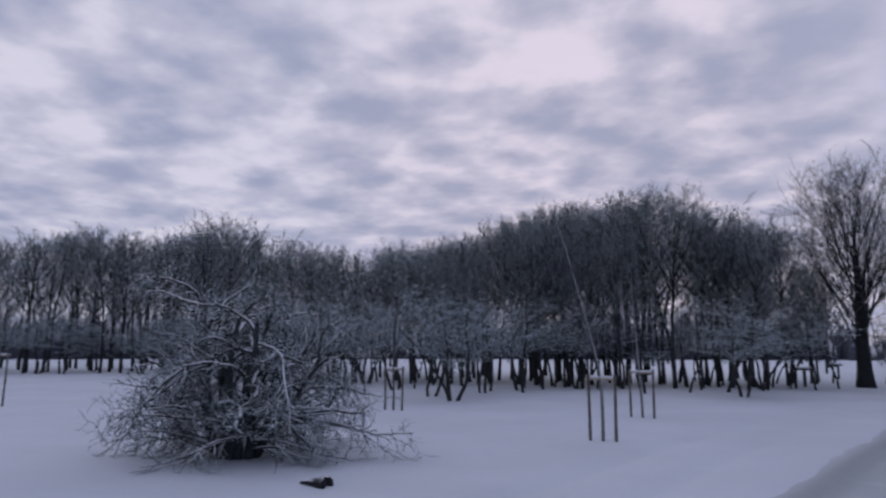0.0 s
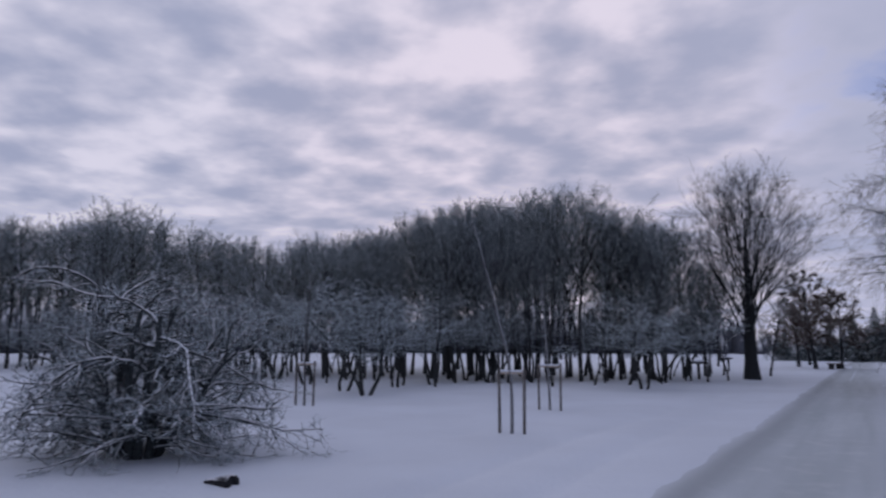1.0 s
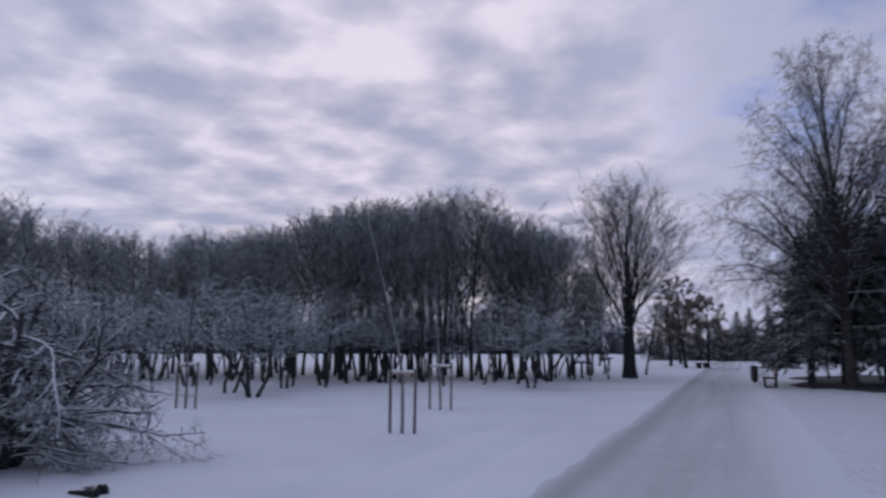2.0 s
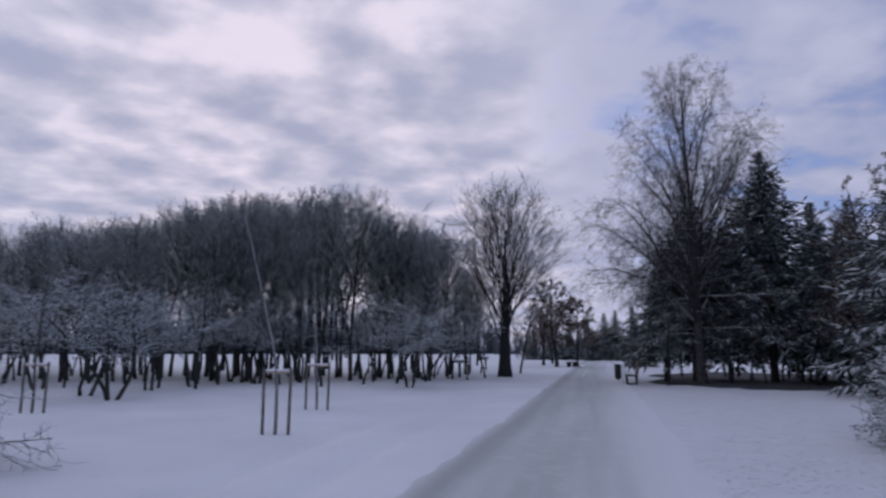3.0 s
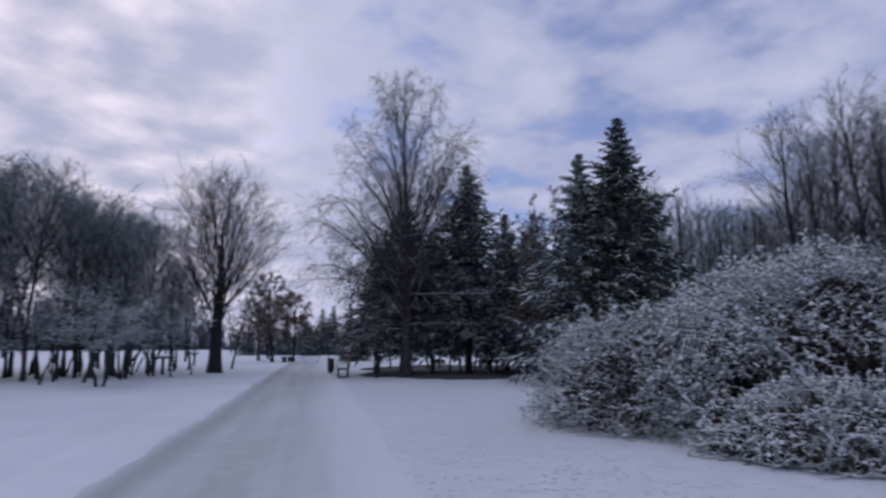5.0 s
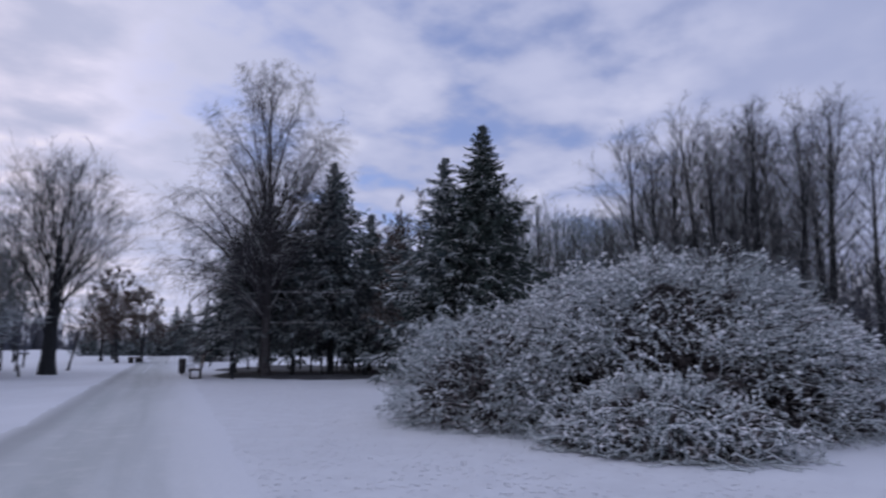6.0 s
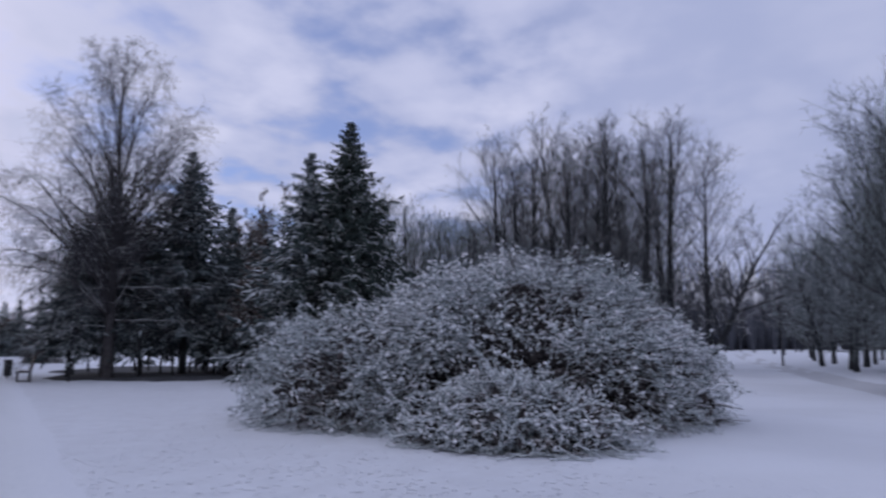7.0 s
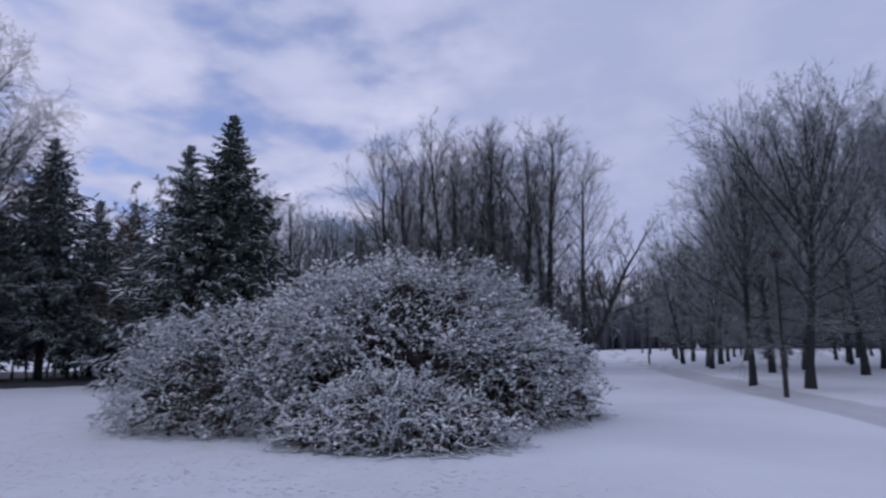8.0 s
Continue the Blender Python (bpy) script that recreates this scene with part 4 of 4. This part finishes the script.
def far_wood():
    """The woods all round, far off: one mass of stems and twigs."""
    rng = np.random.default_rng(50)
    n = 300
    az = rng.uniform(0, 2 * np.pi, n)
    d = rng.uniform(88, 150, n)
    open_way = np.abs((np.degrees(az) - 35 + 180) % 360 - 180) < 7
    d = np.where(open_way, d + 60, d)
    x, y = d * np.sin(az), d * np.cos(az)
    h = rng.uniform(9, 13, n) * np.where(open_way, 0.45, 1.0)
    P = stem_lines(rng, np.stack([x, y, ground_z(x, y) - 0.2], -1), np.stack([rng.normal(0, 0.05, n), rng.normal(0, 0.05, n), np.ones(n)], -1), h, 5, 0.04)
    R = 0.14 * np.linspace(1.2, 0.15, 5)[None] * np.ones((n, 1))
    A, RA = grow(rng, P, R, 16, 0.15, 1.0, 38, 10, 0.38, 0.5, 0.06, 0.15, 3, 0.6, 0.3, 0.03)
    B, RB = grow(rng, A, RA, 7, 0.1, 1.0, 42, 15, 0.5, 0.3, 0.03, 0.2, 2, 0.9, 0.5, 0.05)
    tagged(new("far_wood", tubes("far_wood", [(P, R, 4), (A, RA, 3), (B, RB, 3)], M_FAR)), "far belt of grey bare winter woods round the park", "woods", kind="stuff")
    # the closed edge of the woods behind
    n = 6000
    az = rng.uniform(0, 2 * np.pi, n)
    off = np.abs((np.degrees(az) - 35 + 180) % 360 - 180)
    d = rng.uniform(150, 190, n)
    h = rng.uniform(6, 10.5, n) + 2 * np.sin(az * 9) + np.where(off < 8, -3, 0) + 9 * np.exp(-((np.degrees(az) - 102) / 24) ** 4)
    x, y = d * np.sin(az), d * np.cos(az)
    C = np.stack([x, y, ground_z(x, y) - 6.0], -1)
    D = np.stack([rng.normal(0, 0.06, n), rng.normal(0, 0.06, n), np.ones(n)], -1)
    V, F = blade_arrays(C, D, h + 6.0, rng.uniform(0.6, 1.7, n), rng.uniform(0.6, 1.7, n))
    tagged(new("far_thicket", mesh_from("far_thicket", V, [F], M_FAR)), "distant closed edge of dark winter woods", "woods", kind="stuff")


far_wood()

# ---------------------------------------------------------------- shrubs


def gnarled_shrub():
    """The wide old shrub: crooked stems, arching boughs, a skirt of tangled twigs."""
    rng = np.random.default_rng(70)
    ob = thing("gnarled_shrub", at(-4.05, 9.87), "wide gnarled bare shrub, snow lying on its arching branches", "shrub")
    n = 12
    a = np.arange(n) * 2.39996
    tilt = np.concatenate([rng.uniform(0.08, 0.3, 7), rng.uniform(0.4, 0.7, 5)])
    lean = np.stack([np.cos(a) * tilt, np.sin(a) * tilt, np.ones(n)], -1)
    feet = np.stack([np.cos(a) * 0.3, np.sin(a) * 0.22, np.full(n, -0.06)], -1)
    P = stem_lines(rng, feet, lean, rng.uniform(1.7, 2.7, n), 9, 0.16, 0.03)
    R = rng.uniform(0.04, 0.072, n)[:, None] * np.linspace(1.3, 0.5, 9)[None]
    # boughs that rise, arch over and hang
    A, RA = grow(rng, P, R, 6, 0.35, 1.0, 46, 14, 0.80, 0.2, 0.05, 0.22, 9, 0.78, 0.42, 0.018)
    sag = np.linspace(0, 1, 9)[None] ** 2.2 * rng.uniform(0.25, 1.15, len(A))[:, None]
    A[..., 2] -= sag
    # low boughs that sweep out over the snow
    m = 34
    b = np.arange(m) * 2.39996 + 0.5
    low = stem_lines(rng, np.stack([np.cos(b) * 0.3, np.sin(b) * 0.25, rng.uniform(0.05, 0.5, m)], -1),
                     np.stack([np.cos(b), np.sin(b), rng.uniform(0.2, 0.8, m)], -1), rng.uniform(1.2, 2.2, m), 9, 0.26, -0.09)
    low[..., 2] = np.maximum(low[..., 2], 0.07)
    RL = 0.022 * np.linspace(1.2, 0.35, 9)[None] * np.ones((m, 1))
    # one long arm close to the snow
    arm = stem_lines(rng, [[0.3, -0.1, 0.55]], [[1, 0.25, 0.05]], np.array([2.5]), 9, 0.14, -0.03)
    arm[..., 2] = np.maximum(arm[..., 2], 0.3)
    RM = 0.034 * np.linspace(1.2, 0.25, 9)[None]
    W, RW = np.concatenate([A, low, arm]), np.concatenate([RA, RL, RM])
    W[..., 2] *= 1.16
    P[..., 2] *= 1.16
    B, RB = grow(rng, W, RW, 12, 0.12, 1.0, 50, 16, 0.34, 0.3, -0.03, 0.22, 5, 0.6, 0.45, 0.0075)
    C, RC = grow(rng, B, RB, 6, 0.15, 1.0, 50, 18, 0.5, 0.2, -0.03, 0.26, 3, 0.75, 0.5, 0.0055)
    D, RD = grow(rng, C, RC, 2, 0.2, 1.0, 50, 18, 0.6, 0.2, 0.0, 0.25, 2, 0.9, 0.5, 0.0045)
    for Q in (B, C, D):
        Q[..., 2] = np.maximum(Q[..., 2], 0.03)
    for k in range(n):
        part("stem", tubes("stem", [(P[k:k + 1], R[k:k + 1], 7)], M_TWIG_SHRUB), ob)
    for k in range(len(W)):
        part("bough", tubes("bough", [(W[k:k + 1], RW[k:k + 1], 5)], M_TWIG_SHRUB), ob)
    part("crown", tubes("crown", [(B, RB, 4), (C, RC, 3), (D, RD, 3)], (M_TWIG_SHRUB, M_TWIG_FROST), [0, 1, 1]), ob)


gnarled_shrub()


def lumpy(q, f):
    """A field of soft lumps in space."""
    x, y, z = q[:, 0] * f, q[:, 1] * f, q[:, 2] * f
    return (np.sin(x + 1.6 * np.sin(y * 0.9 + z)) + np.sin(y * 1.1 + 1.4 * np.sin(z * 1.2 + 0.7 * x)) + np.sin(z * 1.3 + 1.5 * np.sin(x * 0.8 - y))) / 3


def dome_points(rng, n, c, r, lo, hi, rough):
    """Points on and inside a lumpy dome round c, and the way out at each."""
    a, v = rng.uniform(0, 2 * np.pi, n), rng.uniform(-0.04, 1, n) ** 1.0
    out = np.stack([np.cos(a) * np.sqrt(np.maximum(0, 1 - v * v)), np.sin(a) * np.sqrt(np.maximum(0, 1 - v * v)), v], -1)
    on = np.asarray(c) + out * np.asarray(r)
    lump = 1 + rough * (lumpy(on, 1.5) + 0.55 * lumpy(on + 7, 3.6))
    q = np.asarray(c) + out * np.asarray(r) * (lump * (lo + (hi - lo) * rng.random(n) ** 0.6))[:, None]
    return q, out


def leafy_bush(name, seed, c, lobes, label, curl=0.0, clear=None, mat=None, thick=1.0, clumps=3.6, pats=0.0, pat=(0.02, 0.045)):
    """A dense bush of arching stems, its twigs and last leaves thick with snow."""
    rng = np.random.default_rng(seed)
    ob = thing(name, at(*c), label, "bush")
    stems, vs, fs, base, inner, ibase, ifs = [], [], [], 0, [], 0, []
    tw, pv, pf, pbase = [], [], [], 0
    for (lx, ly), r, count in lobes:
        ends, out = dome_points(rng, count // 45, (lx, ly, 0.0), r, 0.8, 1.08, 0.07)
        foot = np.stack([lx + rng.normal(0, 0.16, len(ends)) * r[0], ly + rng.normal(0, 0.16, len(ends)) * r[1], np.full(len(ends), -0.05)], -1)
        s = np.linspace(0, 1, 7)
        mid = (foot + ends) / 2
        mid[:, 2] += 0.3 * r[2] * (0.4 + out[:, 2])
        L = (1 - s)[None, :, None] ** 2 * foot[:, None] + 2 * ((1 - s) * s)[None, :, None] * mid[:, None] + s[None, :, None] ** 2 * ends[:, None]
        L[:, 1:-1] += rng.normal(0, 0.03, L[:, 1:-1].shape)
        stems.append((L, 0.016 * np.linspace(1.3, 0.35, 7)[None] * np.ones((len(L), 1)), 4))
        # snow-laden sprigs along arching shoots in the outer shell
        shoots = count // 7
        q, o = dome_points(rng, shoots, (lx, ly, 0.0), r, 0.80, 1.02, 0.09)
        keep = rng.random(shoots) < np.clip(0.75 + 0.9 * lumpy(q + 3, 2.1), 0.12, 1.0)
        if clear:
            keep &= (((q - np.array(clear[0])) / np.array(clear[1])) ** 2).sum(1) > 1
        q, o = q[keep], o[keep]
        D = unit(o * np.array([1, 1, 0.75]) + rng.normal(0, 0.5, q.shape))
        ln = rng.uniform(0.35, 0.85, len(q))
        pts, d = [q - D * ln[:, None] * 0.55], D.copy()
        for _ in range(4):
            d = unit(d + rng.normal(0, 0.18 + curl, q.shape) + np.array([0, 0, -0.13]))
            pts.append(pts[-1] + d * (ln / 4)[:, None])
        S = np.stack(pts, 1)
        RS = np.tile(thick * np.linspace(0.013, 0.008, 5)[None], (len(S), 1))
        tw.append((S, RS, 3))
        E, RE = grow(rng, S, RS, 5, 0.2, 1.0, 48, 16, 0.34, 0.3, -0.02, 0.25, 2, 0.9, 0.7, 0.011 * thick)
        tw.append((E, RE, 3))
        # leaf clumps with snow along the sprigs
        pick = rng.integers(0, len(E), int(len(E) * clumps))
        t = rng.random(len(pick))[:, None]
        C = E[pick, 0] * (1 - t) + E[pick, 1] * t + rng.normal(0, 0.012, (len(pick), 3))
        DD = unit((E[pick, 1] - E[pick, 0]) * 4 + rng.normal(0, 0.7, C.shape) * np.array([1, 1, 0.5]))
        lifted = C[:, 2] > 0.5 * rng.random(len(C))
        C, DD = C[lifted], DD[lifted]
        Z = rng.uniform(0.022, 0.06, len(C))
        V, F = shard_arrays(C, DD, Z, Z * 0.32, Z * 0.16, base, rng.normal(0, 0.5, len(C)))
        vs.append(V), fs.append(F)
        base += len(V)
        # pats of snow caught on the sprigs
        pick = rng.integers(0, len(E), int(len(E) * pats))
        t = rng.random(len(pick))[:, None]
        C = E[pick, 0] * (1 - t) + E[pick, 1] * t
        C = C[rng.random(len(C)) < np.clip(0.50 + 0.8 * lumpy(C + 11, 1.1) + 0.35 * lumpy(C, 3.1), 0.08, 1.0) * np.clip(C[:, 2] / (0.5 * r[2]) - 0.08, 0.03, 1.0)]
        if len(C):
            Z = rng.uniform(pat[0], pat[1], len(C)) * rng.uniform(0.6, 1.0, len(C))
            V, F = pat_arrays(rng, C + np.array([0, 0, 0.012]), Z, pbase)
            pv.append(V), pf.append(F)
            pbase += len(V)
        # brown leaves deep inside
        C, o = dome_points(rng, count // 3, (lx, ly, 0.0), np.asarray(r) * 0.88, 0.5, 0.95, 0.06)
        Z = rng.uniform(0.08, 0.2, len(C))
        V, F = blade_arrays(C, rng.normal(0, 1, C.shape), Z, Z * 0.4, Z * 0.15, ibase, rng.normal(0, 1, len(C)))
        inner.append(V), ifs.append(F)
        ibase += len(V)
    for P, _, _ in tw:
        P[..., 2] = np.maximum(P[..., 2], 0.02)
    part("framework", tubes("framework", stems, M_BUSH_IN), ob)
    part("crown", tubes("crown", tw, mat or M_BUSH), ob)
    V = np.concatenate(vs)
    V[:, 2] = np.maximum(V[:, 2], 0.01)
    tagged(part("foliage", mesh_from("foliage", V, fs, mat or M_BUSH, False), ob), kind="stuff")
    if pv:
        V = np.concatenate(pv)
        V[:, 2] = np.maximum(V[:, 2], 0.01)
        tagged(part("snow_layer", mesh_from("snow_layer", V, pf, M_PAT), ob, "white pats of snow caught on the twigs"), kind="stuff")
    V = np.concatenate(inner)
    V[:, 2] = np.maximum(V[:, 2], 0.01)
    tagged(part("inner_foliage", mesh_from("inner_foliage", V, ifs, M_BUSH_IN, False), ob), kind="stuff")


leafy_bush("snowy_bush", 71, (12.9, 3.6), [((0.55, -0.35), (3.7, 3.75, 3.2), 24000), ((-0.8, 2.05), (2.3, 2.65, 2.35), 9000), ((0.9, -2.4), (2.3, 1.9, 2.2), 7000)],
           "huge rounded bush, its dense twigs white with snow", 0.0, ((-3.2, -1.3, 0.4), (1.7, 2.0, 1.35)), thick=0.62, clumps=3.8, pats=1.7, pat=(0.022, 0.05))
leafy_bush("low_bush", 72, (9.85, 2.3), [((0, 0), (1.2, 1.75, 0.86), 7500)], "low mounded bush heavy with snow before the great one", 0.42, thick=1.0, clumps=2.2, pats=6.5, pat=(0.018, 0.040))
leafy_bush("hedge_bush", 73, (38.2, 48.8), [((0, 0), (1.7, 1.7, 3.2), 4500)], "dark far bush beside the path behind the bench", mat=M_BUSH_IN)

# ---------------------------------------------------------------- staked young trees


def staked_tree(x1, y1, x2, y2, height, seed, label, lean=(0, 0), h=1.13):
    """A young tree between stakes joined by cross rails, standing in the snow."""
    rng = np.random.default_rng(seed)
    cx, cy = (x1 + x2) / 2, (y1 + y2) / 2
    half = math.hypot(x2 - x1, y2 - y1) / 2
    turn = math.degrees(math.atan2(y2 - y1, x2 - x1))
    ob = thing("staked_tree", at(cx, cy, turn), label, "young tree", "young trees tied between stakes")
    for k, s in enumerate((-1, 1)):
        foot = np.array([[[s * half, 0.0, -0.15], [s * half * 1.02, 0.01, 0.5], [s * half * 1.05, 0.015, h + 0.06]]])
        part("stake", tubes("stake", [(foot, np.array([[0.032, 0.03, 0.029]]), 8)], M_STAKE), ob)
    for z, yy in ((h - 0.02, 0.035),):
        r = part("rail", bm_mesh("rail", box_bm([((0, 0, 0), (half * 2.3, 0.035, 0.05))], 0.006), M_PALE), ob, "pale cross rail with snow on it")
        r.location = (0, yy, z)
        r = part("snow_cap", tubes("snow_cap", [(np.array([[[-half * 1.13, yy, z + 0.03], [-half * 0.4, yy, z + 0.037], [half * 0.3, yy, z + 0.032], [half * 1.13, yy, z + 0.03]]]), np.full((1, 4), 0.024), 6)], M_SNOW), ob)
    tr = Matrix.Rotation(-radians(turn), 3, "Z")
    d = tr @ Vector((lean[0], lean[1], 1))
    P = stem_lines(rng, [[0, 0, -0.1]], [[0, 0, 1]], np.array([height]), 10, 0.025, 0.0)
    P[..., :2] += np.maximum(0, P[..., 2:] - 1.15) * np.array([d[0], d[1]])
    R = 0.029 * np.linspace(1.2, 0.42, 10)[None]
    A, RA = grow(rng, P, R, 12, 0.36, 1.0, 38, 10, 0.20, 0.6, 0.05, 0.14, 5, 0.4, 0.35, 0.005)
    B, RB = grow(rng, A, RA, 5, 0.2, 1.0, 42, 14, 0.45, 0.3, 0.02, 0.2, 3, 0.7, 0.4, 0.005)
    part("trunk", tubes("trunk", [(P, R, 7)], M_YOUNG), ob)
    part("crown", tubes("crown", [(A, RA, 4), (B, RB, 3)], M_TWIG_DARK), ob)


STAKED = "young bare tree tied between two stakes with a pale rail"
staked_tree(1.597, 12.514, 2.027, 12.303, 4.15, 1, STAKED, (-0.22, 0.0))
staked_tree(3.199, 17.299, 3.71, 17.047, 3.6, 2, STAKED, (0.02, 0.0))
staked_tree(-3.305, 18.37, -2.796, 18.15, 3.6, 3, STAKED, (0.03, 0.0))
staked_tree(-15.2, 18.5, -14.63, 18.23, 3.2, 4, STAKED, (-0.05, 0.0), 1.5)

# ---------------------------------------------------------------- park furniture


def bench(x, y, turn, label):
    """A park bench: two iron side frames, seat slats and a back of slats."""
    ob = thing("park_bench", at(x, y, turn, 1.0, 0.02), label, "bench")
    for yy in (-0.62, 0.62):
        f = [((-0.20, yy, 0.20), (0.06, 0.06, 0.44)), ((0.22, yy, 0.20), (0.06, 0.06, 0.44)), ((0.0, yy, 0.40), (0.46, 0.06, 0.05)),
             ((0.28, yy, 0.68), (0.07, 0.07, 0.62), Matrix.Rotation(radians(12), 4, "Y")), ((0.0, yy, 0.03), (0.5, 0.06, 0.04))]
        part("side_frame", bm_mesh("side_frame", box_bm(f), M_IRON), ob)
    for k in range(4):
        s = part("seat_slat", bm_mesh("seat_slat", box_bm([((0, 0, 0), (0.095, 1.6, 0.035))]), M_SLAT), ob)
        s.location = (-0.17 + 0.115 * k, 0, 0.445)
    for k in range(4):
        s = part("back_slat", bm_mesh("back_slat", box_bm([((0, 0, 0), (0.045, 1.6, 0.105), Matrix.Rotation(radians(12), 4, "Y"))]), M_SLAT), ob)
        s.location = (0.245 + 0.026 * k, 0, 0.58 + 0.125 * k)


bench(19.12, 24.95, -35, "dark wooden park bench with iron frames in the snow")


def bin_thing(x, y):
    ob = thing("litter_bin", at(x, y, 20, 1.0, 0.02), "dark cylindrical litter bin on a post by the path", "litter bin")
    ring = lambda r, z0, z1, n=18: (np.array([[[0, 0, z0], [0, 0, z0 + (z1 - z0) * 0.5], [0, 0, z1]]]), np.array([[r, r * 1.03, r * 1.05]]), n)
    part("drum", tubes("drum", [ring(0.16, 0.12, 0.80)], M_IRON), ob)
    part("foot", tubes("foot", [ring(0.05, -0.1, 0.14, 10)], M_IRON), ob)
    bm = bmesh.new()
    bmesh.ops.create_cone(bm, cap_ends=True, segments=18, radius1=0.185, radius2=0.15, depth=0.05, matrix=Matrix.Translation((0, 0, 0.80)))
    part("lid", bm_mesh("lid", bm, M_IRON), ob)


bin_thing(20.66, 28.04)


def feeder(x, y, h, turn, label):
    """A low post with a flat tray on top."""
    ob = thing("bird_table", at(x, y, turn), label, "bird table")
    part("post", bm_mesh("post", box_bm([((0, 0, h / 2 - 0.1), (0.12, 0.12, h + 0.1))], 0.015), M_STUMP), ob)
    part("tray", bm_mesh("tray", box_bm([((0, 0, h), (0.72, 0.5, 0.08))], 0.02), M_STUMP), ob)
    part("snow_cap", bm_mesh("snow_cap", box_bm([((0, 0, h + 0.09), (0.76, 0.48, 0.06))], 0.028), M_SNOW), ob)


feeder(14.6, 34.2, 0.85, 20, "dark wooden bird table on a post in the wood")
feeder(21.4, 45.3, 0.9, 60, "dark wooden bird table on a post in the wood")


def far_bench(x, y):
    ob = thing("low_bench", at(x, y, 30, 1.0, 0.02), "low dark backless bench far along the path", "bench")
    part("seat", bm_mesh("seat", box_bm([((0, 0, 0.42), (1.5, 0.45, 0.09))]), M_SLAT), ob)
    for s in (-0.55, 0.55):
        part("leg", bm_mesh("leg", box_bm([((s, 0, 0.18), (0.12, 0.4, 0.42))]), M_IRON), ob)


far_bench(32.4, 50.8)


def lamp_post(x, y, h, turn):
    ob = thing("lamp_post", at(x, y, turn), "slim dark grey lamp post beside the side path", "lamp post", "lamp posts along the side path")
    P = np.array([[[0, 0, -0.1], [0, 0, 0.9], [0, 0, 0.95], [0, 0, h * 0.6], [0, 0, h]]])
    part("pole", tubes("pole", [(P, np.array([[0.075, 0.072, 0.052, 0.048, 0.04]]), 10)], M_POLE), ob)
    bm = bmesh.new()
    bmesh.ops.create_cone(bm, cap_ends=True, segments=14, radius1=0.10, radius2=0.17, depth=0.32, matrix=Matrix.Translation((0, 0, h + 0.14)))
    part("lantern", bm_mesh("lantern", bm, M_POLE), ob)
    bm = bmesh.new()
    bmesh.ops.create_cone(bm, cap_ends=True, segments=14, radius1=0.22, radius2=0.03, depth=0.12, matrix=Matrix.Translation((0, 0, h + 0.35)))
    part("cap", bm_mesh("cap", bm, M_POLE), ob)


lamp_post(21.39, -6.06, 3.9, 0)
lamp_post(54.08, -5.47, 4.0, 0)


def stump(x, y):
    """A dark broken piece of wood that sticks out of a hollow in the snow."""
    rng = np.random.default_rng(90)
    ob = thing("wood_stump", at(x, y, -20), "dark broken stump half sunk in the snow", "stump")
    rows = []
    for y in np.linspace(-0.13, 0.13, 6):
        w = 1 - (y / 0.2) ** 2
        rows.append([(-0.27 * w, y, -0.05), (-0.14 * w, y, 0.03 + rng.normal(0, 0.006)), (0.0, y, 0.055 + rng.normal(0, 0.01)), (0.11, y, 0.08 * w + rng.normal(0, 0.01)),
                     (0.19 + rng.normal(0, 0.01), y, 0.085 * w + rng.normal(0, 0.012)), (0.21 + rng.normal(0, 0.012), y, -0.05)])
    V = np.array(rows).reshape(-1, 3)
    a, b = np.meshgrid(np.arange(5), np.arange(5), indexing="ij")
    F = np.stack([a * 6 + b, (a + 1) * 6 + b, (a + 1) * 6 + b + 1, a * 6 + b + 1], -1).reshape(-1, 4)
    ends = np.array([[0, 1, 2, 3, 4, 5], [35, 34, 33, 32, 31, 30]])
    part("log", mesh_from("log", V, [F, ends], M_STUMP, False), ob)


stump(-2.28, 8.06)
